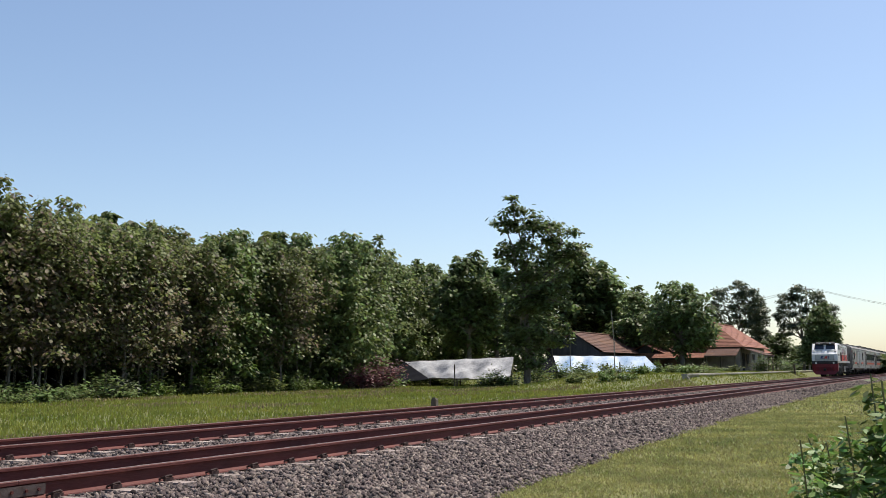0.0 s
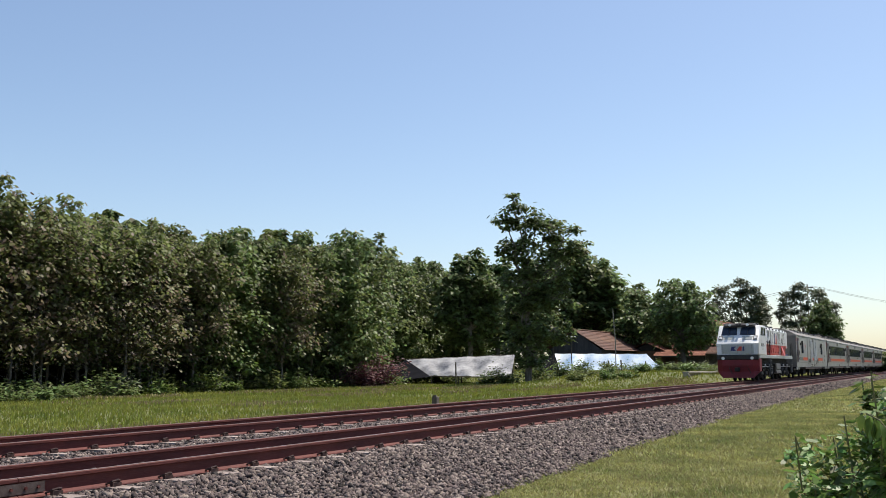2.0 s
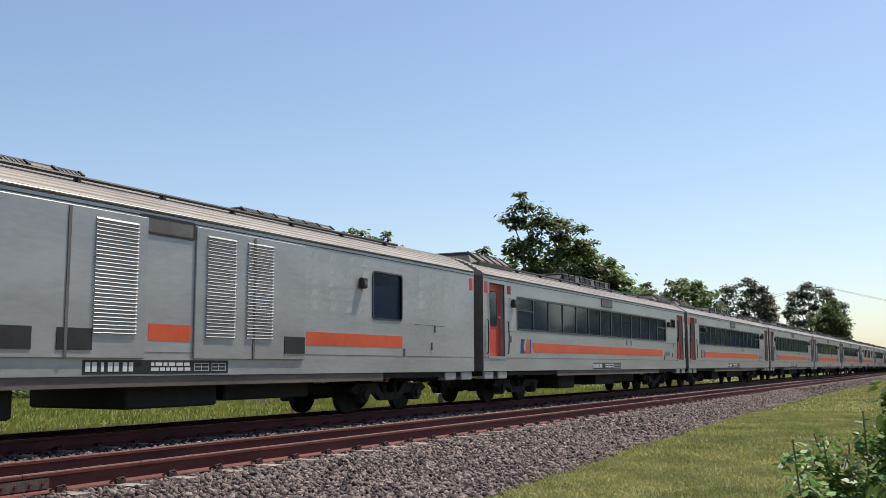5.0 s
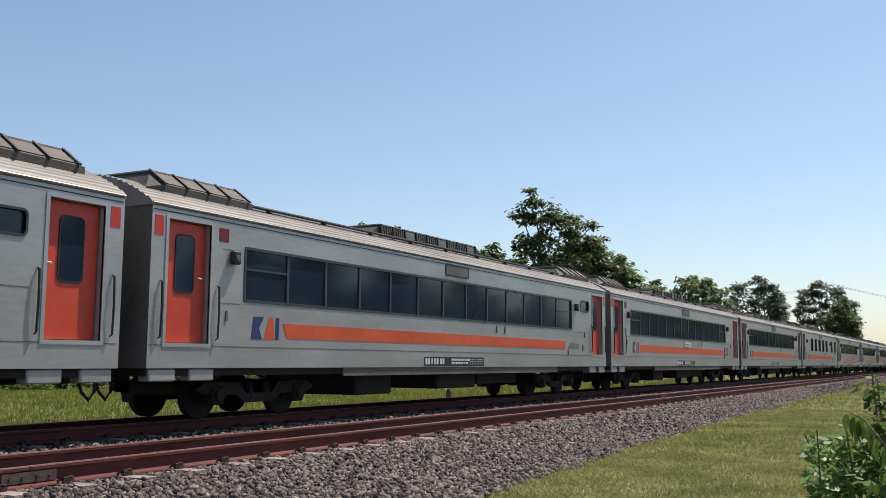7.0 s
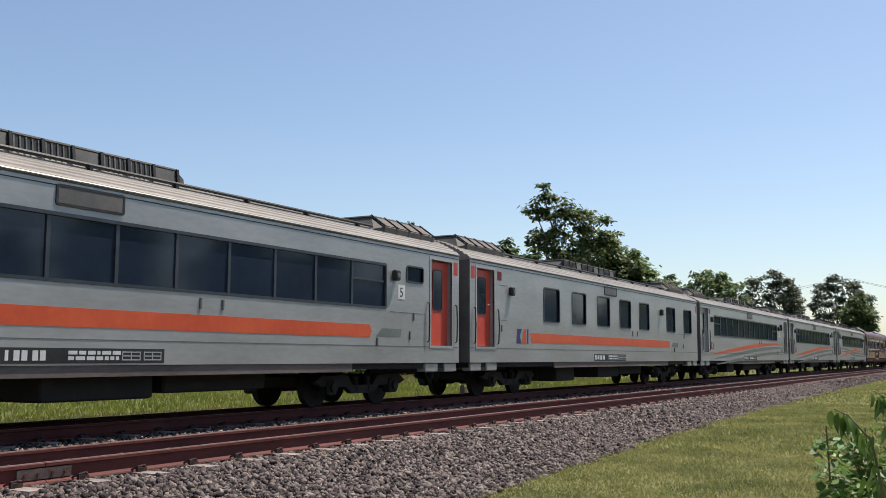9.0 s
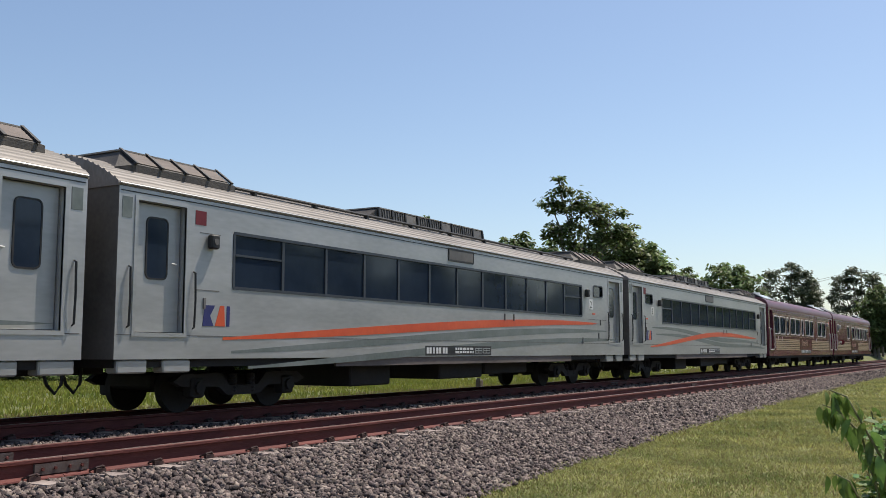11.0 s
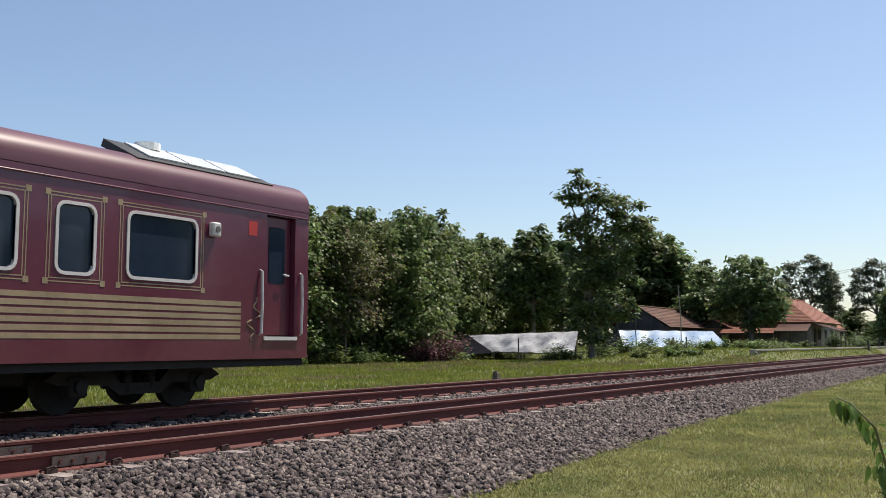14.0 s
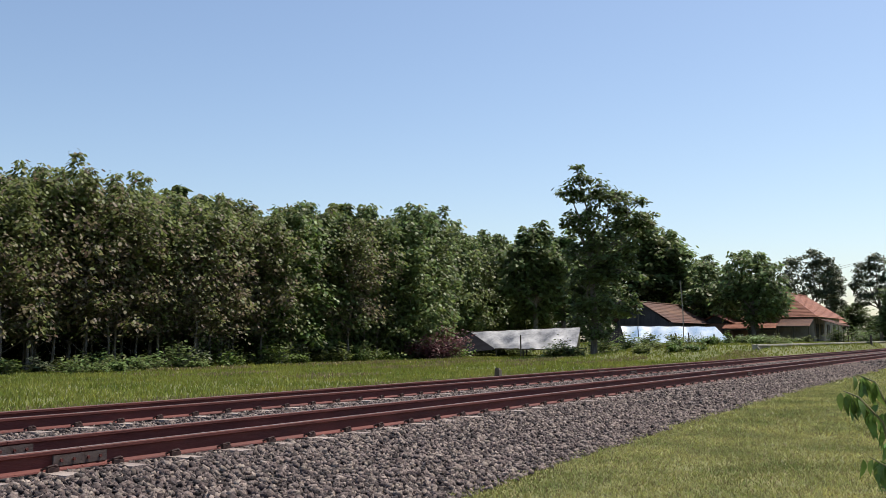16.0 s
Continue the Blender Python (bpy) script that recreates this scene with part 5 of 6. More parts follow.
        number_card(ob, 2.52 if front else 17.75, 2.2, digit)
        bars(ob, 1.95 if front else 18.0, 2.05, 0.6, 0.08, -SIDE, 1, ORANGE, 1, 9)
    else:
        for x0, x1 in ((4.0, 6.65), (9.7, 10.6), (13.65, 17.15)):
            part("stripe", Geo().box(x0, x1, -SIDE - 0.004, -SIDE, 1.38, 1.63), ORANGE, ob, "orange painted stripe")
        part("stripe", flat_shape([(1.75, 1.38), (3.95, 1.38), (3.75, 1.62), (1.75, 1.62)], -SIDE), GREY_WAVE, ob)
        part("warning_mark", flat_shape([(5.45, 2.34), (5.72, 2.55), (5.45, 2.76), (5.2, 2.55)], -SIDE), RED, ob, "red diamond mark")
        for x0 in (6.72, 10.66):
            x1 = x0 + 2.9
            d = part("engine_door", Geo().box(x0, x1, -SIDE - 0.03, -SIDE, 1.11, 3.2, 0.01), STEEL, ob, "tall silver engine door with louvres")
            louvres = ((x0 + 1.9, x0 + 2.7),) if x0 < 8 else ((x0 + 0.25, x0 + 0.95), (x0 + 1.25, x0 + 1.95))
            for a, b in louvres:
                for i in range(30):
                    z = 1.45 + i * 0.055
                    part("louvre", Geo().add([(a, -SIDE - 0.03, z), (b, -SIDE - 0.03, z), (b, -SIDE - 0.055, z + 0.012), (a, -SIDE - 0.055, z + 0.012), (a, -SIDE - 0.03, z + 0.042), (b, -SIDE - 0.03, z + 0.042)],
                                             [(0, 1, 2, 3), (3, 2, 5, 4), (0, 3, 4), (1, 5, 2)]), STEEL, d)
            for a in ((x0 + 0.3, x0 + 1.3) if x0 < 8 else (x0 + 2.3,)):
                part("vent", Geo().box(a, a + 0.6, -SIDE - 0.04, -SIDE - 0.031, 1.22, 1.52), BLACK, d)
            part("post", Geo().box(x0 + 1.42, x0 + 1.47, -SIDE - 0.042, -SIDE - 0.031, 1.11, 3.18), DARK_STEEL, d)
        for i in range(11):
            for j in range(5):
                x = 13.75 + i * 0.58
                z = 2.02 + j * 0.24
                if not 15.7 < x < 17.3:
                    part("scuff_panel", flat_shape([(x, z), (x + 0.22, z + 0.02), (x + 0.34, z + 0.18), (x + 0.10, z + 0.17)], -SIDE, 0.003), LOCO_GREY, ob)
    side_steps(ob, STEEL)
    if kind != "generator":
        for x0, x1, h, zt, n, lean in ((0.62, 3.1, 1.08, 3.97, 4, 0.34), (CAR - 3.1, CAR - 0.62, 1.08, 3.97, 4, 0.34), (7.25, 12.5, 0.85, 3.96, 9, 0.03)):
            roof_unit(ob, x0, x1, h, 3.62, zt, n, lean)
    else:
        roof_unit(ob, 7.0, 9.4, 0.5, 3.74, 3.92, 4, 0.1)
        roof_unit(ob, 12.5, 16.0, 0.6, 3.72, 3.9, 6, 0.1)
    part("conduit", Geo().tube([(3.15, -0.98, 3.71), (10, -0.98, 3.715), (CAR - 3.15, -0.98, 3.71)], 0.030, 6), BLACK, ob, "black roof conduit")
    for x in np.arange(3.6, CAR - 3.3, 1.7):
        part("conduit_foot", Geo().box(float(x), float(x) + 0.06, -1.03, -0.93, 3.58, 3.69), BLACK, ob)
    VEHICLES.append((ob, k * CAR))
    return ob


def maroon_coach(k, windows, small):
    ob = thing("saloon_coach", "glossy maroon saloon coach with gold lining and cream window frames", "railway coach", "coaches of the train")
    doors = [(0.62, 1.34), (CAR - 1.34, CAR - 0.62)]
    holes = [(a, b, 1.10, 3.10) for a, b in doors] + [(a, b, 1.92, 2.80) for a, b in windows] + [(a, b, 2.38, 2.85) for a, b in small]
    coach_shell(ob, MAROON, MAROON_ROOF, holes, 0.74, 3.24, False, 0.54, MAROON)
    for i, (a, b) in enumerate(doors):
        d = part("door", Geo().box(a + 0.01, b - 0.01, -SIDE + 0.10, -SIDE + 0.13, 1.12, 3.09, 0.008), MAROON, ob, "closed maroon coach door")
        cx = (a + b) / 2
        part("door_window", flat_shape(rounded(cx - 0.2, cx + 0.2, 1.98, 2.92, 0.06), -SIDE + 0.099, 0.006), GLASS, d)
        part("handle", Geo().tube([(b - 0.12, -SIDE + 0.10, 2.12), (b - 0.12, -SIDE + 0.03, 2.12), (b - 0.26, -SIDE + 0.03, 2.14)], 0.014, 6), LENS, d)
        part("door_sill", Geo().box(a - 0.05, b + 0.05, -SIDE - 0.03, -SIDE, 1.04, 1.10), CREAM, ob, "cream door sill")
        handrail(ob, a - 0.14, -SIDE, 1.10, 2.2, CREAM, 0.024)
        handrail(ob, b + 0.14, -SIDE, 1.10, 2.2, CREAM, 0.024)
    for a, b in windows:
        single_window(ob, a, b, 1.92, 2.80, CREAM, 0.045, 0.10)
    for a, b in small:
        single_window(ob, a, b, 2.38, 2.85, CREAM, 0.04, 0.08)
    groups, cur = [], [windows[0]]
    for w in windows[1:]:
        if w[0] - cur[-1][1] < 0.36:
            cur.append(w)
        else:
            groups.append(cur)
            cur = [w]
    groups.append(cur)
    for gr in groups:
        a, b = gr[0][0] - 0.17, gr[-1][1] + 0.17
        for q in (0.0, 0.045):
            for c, d, e, f in ((a + q, b - q, 2.93 - q, 2.945 - q), (a + q, b - q, 1.775 + q, 1.79 + q), (a + q, a + q + 0.015, 1.79 + q, 2.93 - q), (b - q - 0.015, b - q, 1.79 + q, 2.93 - q)):
                part("gold_line", Geo().box(c, d, -SIDE - 0.003, -SIDE, e, f), GOLD, ob)
        for cx in (a, b):
            for cz in (1.785, 2.93):
                part("gold_corner", Geo().box(cx - 0.04, cx + 0.04, -SIDE - 0.005, -SIDE - 0.0035, cz - 0.04, cz + 0.04), GOLD, ob)
    for x0, x1 in ((2.0, 8.5), (12.6, 19.0)):
        for i in range(6):
            part("gold_stripe", Geo().box(x0, x1, -SIDE - 0.004, -SIDE, 1.05 + i * 0.104, 1.05 + i * 0.104 + 0.072), GOLD, ob)
    cu = bpy.data.curves.new("lettering", "FONT")
    cu.body, cu.size, cu.shear, cu.extrude, cu.space_character = "Imperial", 0.54, 0.5, 0.002, 1.04
    t = new("lettering", cu)
    bpy.context.view_layer.update()
    me = bpy.data.meshes.new_from_object(t)
    bpy.data.objects.remove(t)
    me.materials.append(GOLD)
    lettering = new("lettering", me)
    lettering.parent = ob
    lettering["label"] = "faded gold slanted lettering"
    lettering.matrix_basis = pose(9.2, -SIDE - 0.006, 1.30, 90, 0, 0)
    for x in (1.62, 19.3):
        for s in (1, -1):
            curl = [(x + 0.05 * s + 0.13 * math.sin(q * 0.55) * s * (1 - q / 16), 1.38 + s * (0.02 + 0.022 * q)) for q in range(16)]
            part("scroll", Geo().tube([(p, -SIDE - 0.004, z) for p, z in curl], 0.012, 5), GOLD, ob, "gold scroll ornament")
    if small:
        lamp_disc = part("tail_disc", Geo().disc((3.12, -SIDE - 0.14, 1.62), 0.17, 0.012, "x", 16), DEEP_RED, ob, "dark red signal disc")
        part("bracket", Geo().box(2.95, 3.1, -SIDE - 0.1, -SIDE, 1.55, 1.70, 0.01), CREAM, lamp_disc)
    data_plate(ob, 9.0, 0.86, 5 + k)
    side_lamp(ob, 4.72 if small == [] else 2.9, 2.72, mat=CREAM)
    side_lamp(ob, 18.35, 2.72, mat=CREAM)
    part("notice", Geo().box(19.15, 19.35, -SIDE - 0.004, -SIDE, 2.72, 2.95), RED, ob, "small red notice")
    for x in (2.55, 3.6, 14.2):
        part("latch", Geo().box(x, x + 0.05, -SIDE - 0.02, -SIDE, 1.55, 1.75, 0.005), CREAM, ob)
    for x0 in (0.9, 17.0):
        lo, hi = Vector((0, -1.30, 3.58)), Vector((0, -0.55, 3.94))
        up = Vector((0, -0.34, 0.75)).normalized()
        over = Vector((1, 0, 0))

        def plank(xa, xb, s0, s1, lift, thick):
            pts = [lo.lerp(hi, s) + over * x + up * lift for s, x in ((s0, xa), (s0, xb), (s1, xb), (s1, xa))]
            return Geo().add(pts + [p + up * thick for p in pts], [(3, 2, 1, 0), (4, 5, 6, 7), (0, 1, 5, 4), (1, 2, 6, 5), (2, 3, 7, 6), (3, 0, 4, 7)])

        s = part("roof_hatch", plank(x0, x0 + 2.9, 0.0, 1.0, -0.05, 0.12), BLACK, ob, "dark roof hatch")
        for i in range(3):
            part("bright_panel", plank(x0 + 0.35 + i * 0.82, x0 + 1.12 + i * 0.82, 0.22, 0.95, 0.075, 0.02), LENS, s, "bare bright metal panel")
        part("vent_drum", Geo().disc((x0 + 0.8, -0.62, 4.0), 0.2, 0.06, "z", 14), LENS, s, "bright roof vent drum")
    for x in (0.5, 20.2):
        part("roof_vent", Geo().disc((x, -0.4, 3.82), 0.16, 0.09, "z", 12), UNDER_STEEL, ob)
    if small:
        vent = part("roof_vent", Geo().box(2.7, 3.4, -0.42, 0.42, 3.96, 4.12, 0.05), WHITE_PAINT, ob, "white roof vent")
        part("vent_base", Geo().box(2.5, 3.6, -0.5, 0.5, 3.72, 3.957), LOCO_GREY, vent)
    VEHICLES.append((ob, k * CAR))
    return ob


def locomotive():
    ob = thing("locomotive", "white diesel locomotive with red lower band and red buffer beam", "locomotive")
    S = 1.315
    # frame, cab and hood
    part("sill", Geo().box(0.25, 14.5, -S, S, 1.46, 1.68, 0.02), LOCO_GREY, ob, "light grey underframe sill")
    side = [(0.02, 1.69), (0.0, 2.40), (0.16, 2.55), (0.98, 3.52), (1.12, 3.58), (2.92, 3.58), (2.92, 1.69)]
    rings = []
    for y, inset in ((-S, 0.05), (-S + 0.05, 0.0), (S - 0.05, 0.0), (S, 0.05)):
        rings.append([(x + (inset if x < 1.2 else 0), y, z - (inset if z > 3.4 else 0)) for x, z in side])
    cab = part("cab", Geo().loft(rings), LOCO_WHITE, ob, "white cab with sloping front", True)
    u = Vector((0.82, 0, 0.97)).normalized()
    n = Vector((-u.z, 0, u.x))

    def on_slope(s0, s1, y0, y1, lift, depth=0.012, taper=0.0):
        o = Vector((0.16, 0, 2.55)) + n * lift
        pts = [o + u * s0 + Vector((0, y0, 0)), o + u * s0 + Vector((0, y1, 0)), o + u * s1 + Vector((0, y1 - taper, 0)), o + u * s1 + Vector((0, y0 + taper, 0))]
        return Geo().add(pts + [p + n * depth for p in pts], [(3, 2, 1, 0), (4, 5, 6, 7), (0, 1, 5, 4), (1, 2, 6, 5), (2, 3, 7, 6), (3, 0, 4, 7)])

    for y0, y1 in ((-1.08, -0.08), (0.08, 1.08)):
        w = part("windscreen", on_slope(0.50, 1.18, y0, y1, 0.002, 0.010, 0.05), BLACK, cab, "dark sloping windscreen")
        part("glass", on_slope(0.53, 1.15, y0 + 0.04, y1 - 0.04, 0.013, 0.004, 0.05), GLASS, w)
        part("wiper", on_slope(0.46, 1.0, (y0 + y1) / 2, (y0 + y1) / 2 + 0.025, 0.02, 0.012), BLACK, w)
        part("front_panel", on_slope(0.12, 0.40, y0 + 0.2, y1 - 0.2, 0.003, 0.008, -0.05), LOCO_GREY, cab, "outlined grey hatch")
    for y in (-1.08, 1.08):
        h = part("headlight_box", on_slope(0.10, 0.42, y - 0.13, y + 0.13, 0.004, 0.03), DARK_STEEL, cab)
        part("headlight", on_slope(0.17, 0.35, y - 0.09, y + 0.09, 0.035, 0.012, 0.02), LENS, h, "round clear headlight")
    # Nose panel in grey: the shade on the lower front is put into its colour.
    front = part("nose_panel", Geo().box(-0.012, 0.0, -1.0, 1.0, 1.75, 2.33, 0.003), LOCO_GREY, cab, "nose panel coloured grey for its shade")
    for outline, mat in (([(0.0, 0), (0.40, 0), (0.26, 0.5), (0.44, 1), (0.06, 1)], NAVY),
                         ([(0.44, 0), (0.80, 0), (0.82, 1), (0.62, 1)], RED), ([(0.86, 0), (1, 0), (1, 1), (0.88, 1)], NAVY)):
        ring = [(0.43 - 0.86 * p, 1.93 + 0.27 * q) for p, q in outline]
        m = len(ring)
        part("emblem_piece", Geo().add([(-0.0135, p, q) for p, q in ring] + [(-0.018, p, q) for p, q in ring],
                                       [tuple(range(m)), tuple(range(2 * m - 1, m - 1, -1))] + [(k, k + m, (k + 1) % m + m, (k + 1) % m) for k in range(m)]), mat, front, "navy and red painted emblem")
    for i in range(3):
        part("panel_line", Geo().box(-0.016, -0.013, -0.9 + i * 0.9, -0.885 + i * 0.9, 1.77, 2.31), DARK_STEEL, front)
    # cab side window
    outline = [(0.83, 2.92), (2.62, 2.92), (2.62, 3.44), (1.16, 3.44)]
    sw = part("cab_window", flat_shape(outline, -S, 0.008), BLACK, cab, "dark cab side window")
    for a, b, c, d in ((0.92, 1.16, 1.40, 1.22), (1.46, 1.98, 1.98, 1.46), (2.04, 2.57, 2.57, 2.04)):
        part("pane", flat_shape([(a, 2.97), (b, 2.97), (c if a > 1 else 1.40, 3.39), (d, 3.39)], -S - 0.008, 0.004), GLASS, sw)
    for x in (1.43, 2.01):
        part("bar", Geo().box(x - 0.025, x + 0.025, -S - 0.02, -S - 0.009, 2.93, 3.43), LOCO_WHITE, sw)
    np_ = part("number_plate", Geo().box(0.95, 2.0, -S - 0.012, -S, 2.22, 2.40, 0.004), BLACK, cab, "black number plate with white bars")
    bars(np_, 1.0, 2.26, 0.98, 0.13, -S - 0.012, 7, WHITE_PAINT, 1, 2)
    bars(cab, 1.1, 2.03, 0.75, 0.06, -S, 3, DARK_STEEL, 1, 4)
    visor = Geo()
    vs = [(0.80, 3.46), (0.72, 3.58), (0.86, 3.72), (1.35, 3.72), (1.5, 3.58)]
    visor.loft([[(x + 0.15, -1.0, z - 0.06) for x, z in vs], [(x, -0.85, z) for x, z in vs], [(x, 0.85, z) for x, z in vs], [(x + 0.15, 1.0, z - 0.06) for x, z in vs]])
    vz = part("roof_visor", visor, VISOR, cab, "roof visor coloured dark for its shadow, with lamps", True)
    for y in (-0.55, -0.1, 0.1, 0.55):
        part("roof_lamp", Geo().disc((0.70, y, 3.60), 0.085, 0.05, "x", 12), BLACK if abs(y) < 0.3 else LENS, vz)
    H = 1.14
    prof = [(-H, 1.69), (-H, 3.36), (-H + 0.10, 3.56), (-0.55, 3.66), (0.55, 3.66), (H - 0.10, 3.56), (H, 3.36), (H, 1.69)]
    hood = part("hood", Geo().loft([[(2.93, y, z) for y, z in prof], [(13.3, y, z) for y, z in prof]]), LOCO_WHITE, ob, "white engine hood")
    part("hood_roof", Geo().loft([[(2.98, y, z) for y, z in ((-1.06, 3.55), (-0.55, 3.685), (0.55, 3.685), (1.06, 3.55))], [(13.25, y, z) for y, z in ((-1.06, 3.55), (-0.55, 3.685), (0.55, 3.685), (1.06, 3.55))]]), LOCO_GREY, hood, "grey hood roof")
    y = -H
    part("red_band", Geo().box(2.96, 12.9, y - 0.004, y, 1.70, 2.40), RED, hood, "red painted lower band")
    part("blue_patch", Geo().box(12.1, 13.28, y - 0.006, y - 0.004, 1.70, 1.84), NAVY, hood)
    xs = [3.0, 3.85, 4.75, 5.55, 6.45, 7.3, 8.15, 8.85, 9.6, 10.9, 11.6, 12.1]
    for a, b in zip(xs[:-1], xs[1:]):
        d = part("hood_door", side_panel(a + 0.02, b - 0.02, 2.405, 3.32, [], y - 0.022), LOCO_WHITE, hood, "white hood access door")
        e = part("hood_door", side_panel(a + 0.02, b - 0.02, 1.74, 2.395, [], y - 0.022), RED, hood, "red hood access door")
        for q, z0, z1 in ((d, 2.405, 3.32), (e, 1.74, 2.395)):
            part("door_edge", Geo().box(a - 0.004, a + 0.014, y - 0.026, y, z0, z1), DARK_STEEL, q)
            for z in (z0 + 0.12, z1 - 0.15):
                part("hinge", Geo().box(a + 0.03, a + 0.075, y - 0.045, y - 0.023, z, z + 0.08), BLACK, q)
    for x0, x1, z0, z1 in ((3.12, 3.66, 2.42, 3.24), (5.62, 6.12, 2.42, 3.26), (3.12, 3.66, 1.80, 2.38), (5.62, 6.12, 1.80, 2.38), (4.95, 5.4, 1.78, 2.1), (6.5, 6.8, 1.95, 2.3)):
        k = int((z1 - z0) / 0.06)
        mat = LOCO_WHITE if z0 > 2.4 else RED
        for i in range(k):
            z = z0 + i * 0.06
            part("louvre", Geo().add([(x0, y - 0.024, z), (x1, y - 0.024, z), (x1, y - 0.075, z + 0.015), (x0, y - 0.075, z + 0.015), (x0, y - 0.024, z + 0.05), (x1, y - 0.024, z + 0.05)],
                                     [(0, 1, 2, 3), (3, 2, 5, 4), (0, 3, 4), (1, 5, 2)]), mat, hood)
    gr = part("air_grille", Geo().box(4.42, 4.95, y - 0.05, y - 0.024, 2.86, 3.34), LOCO_WHITE, hood, "brown mesh air grille")
    for i in range(9):
        part("grille_bar", Geo().box(4.46, 4.91, y - 0.062, y - 0.051, 2.9 + i * 0.047, 2.928 + i * 0.047), MESH_BROWN, gr)
    hw = part("hood_window", Geo().box(10.15, 10.72, y - 0.05, y - 0.024, 2.50, 3.0, 0.01), LOCO_WHITE, hood)
    part("opening", Geo().box(10.25, 10.62, y - 0.056, y - 0.051, 2.58, 2.92), BLACK, hw)
    for x0, x1 in ((11.05, 11.42), (12.08, 13.2)):
        part("black_grille", Geo().box(x0, x1, y - 0.035, y - 0.024, 1.86, 2.24), BLACK, hood, "black radiator grille")
    part("open_flap", Geo().add([(9.75, y - 0.03, 2.35), (10.5, y - 0.03, 2.35), (10.6, y - 0.22, 1.72), (9.85, y - 0.22, 1.72), (9.75, y - 0.06, 2.35), (10.5, y - 0.06, 2.35), (10.6, y - 0.25, 1.72), (9.85, y - 0.25, 1.72)],
                                [(0, 1, 2, 3), (7, 6, 5, 4), (0, 4, 5, 1), (1, 5, 6, 2), (2, 6, 7, 3), (3, 7, 4, 0)]), RED, hood, "red flap standing open")
    logo(hood, 7.0, 2.48, 1.5, 0.68, y - 0.024)
    for x in (8.95, 9.45):
        part("ladder_rail", Geo().tube([(x, y - 0.06, 1.75), (x, y - 0.08, 2.5), (x, y - 0.06, 3.25)], 0.016, 5), LOCO_GREY, hood)
    for i in range(6):
        part("ladder_rung", Geo().tube([(8.95, y - 0.07, 1.9 + i * 0.25), (9.2, y - 0.08, 1.9 + i * 0.25), (9.45, y - 0.07, 1.9 + i * 0.25)], 0.014, 5), LOCO_GREY, hood)
    part("roof_seam", Geo().box(2.95, 13.28, y - 0.02, y + 0.05, 3.34, 3.38), LOCO_GREY, hood)
    for x in (4.3, 5.6, 7.0, 8.4, 9.8, 11.4, 12.5):
        part("lifting_lug", Geo().box(x, x + 0.09, y - 0.02, y + 0.1, 3.42, 3.52), BLACK, hood)
    for x, l in ((2.9, 0.35), (4.4, 0.15), (7.4, 0.9), (9.9, 0.3)):
        part("roof_fitting", Geo().box(x, x + l, -0.62, -0.3, 3.685, 3.80, 0.02), BLACK, hood)
    part("horn", Geo().tube([(2.7, -0.8, 3.68), (2.9, -0.8, 3.72), (3.05, -0.8, 3.74)], 0.08, 8, [1, 0.5, 0.35]), BLACK, ob)
    for x in (3.4, 4.15, 13.55, 14.35):
        part("handrail", Geo().tube([(x, -S + 0.02, 1.66), (x, -S + 0.0, 2.1), (x, -S, 2.55), (x + 0.09, -S, 2.66), (x + 0.2, -S, 2.55), (x + 0.2, -S, 2.1), (x + 0.2, -S + 0.02, 1.66)], 0.02, 6), BLACK, ob, "black hooped handrail")
    part("rear_platform", Geo().box(13.3, 14.5, -S + 0.02, S - 0.02, 1.685, 1.72), LOCO_GREY, ob)
    # buffer beam, steps, tank and running gear
    plough = [(-0.10, 1.36), (-0.10, 1.0), (-0.02, 0.62), (-0.12, 0.22), (0.05, 0.22), (0.3, 0.62), (0.3, 1.36)]
    part("buffer_beam", Geo().loft([[(x + 0.25, -1.30, max(z, 0.6)) for x, z in plough], [(x, -0.95, z) for x, z in plough], [(x, 0.95, z) for x, z in plough], [(x + 0.25, 1.30, max(z, 0.6)) for x, z in plough]]), DEEP_RED, ob, "dark red buffer beam and plough")
    part("beam_shroud", Geo().box(0.12, 0.9, -1.31, 1.31, 0.62, 1.45, 0.03), DEEP_RED, ob)
    lights = part("light_bar", Geo().box(-0.08, 0.3, -1.29, 1.29, 1.37, 1.66, 0.02), BLACK, ob, "black front light bar")
    for y2 in (-0.9, 0.9):
        part("marker_light", Geo().disc((-0.10, y2, 1.46), 0.10, 0.03, "x", 14), LENS, lights, "round white marker light")
    for i in range(9):
        part("hose_socket", Geo().box(-0.12, -0.085, -0.6 + i * 0.15, -0.5 + i * 0.15, 1.43, 1.55), GRIME_SHADE, lights)
    part("coupler", Geo().box(-0.55, 0.1, -0.13, 0.13, 0.62, 0.88, 0.04), UNDER_STEEL, ob)
    for y2 in (-0.6, 0.55):
        part("air_hose", Geo().tube([(-0.1, y2, 1.0), (-0.2, y2 - 0.05, 0.8), (-0.16, y2 - 0.15, 0.62), (-0.11, y2 - 0.2, 0.5)], 0.025, 6), GRIME_SHADE, ob)
    part("coupler", Geo().box(14.4, 15.2, -0.13, 0.13, 0.62, 0.88, 0.04), UNDER_STEEL, ob)
    part("frame_rail", Geo().box(0.9, 14.3, -0.9, 0.9, 1.05, 1.455), UNDER_STEEL, ob)
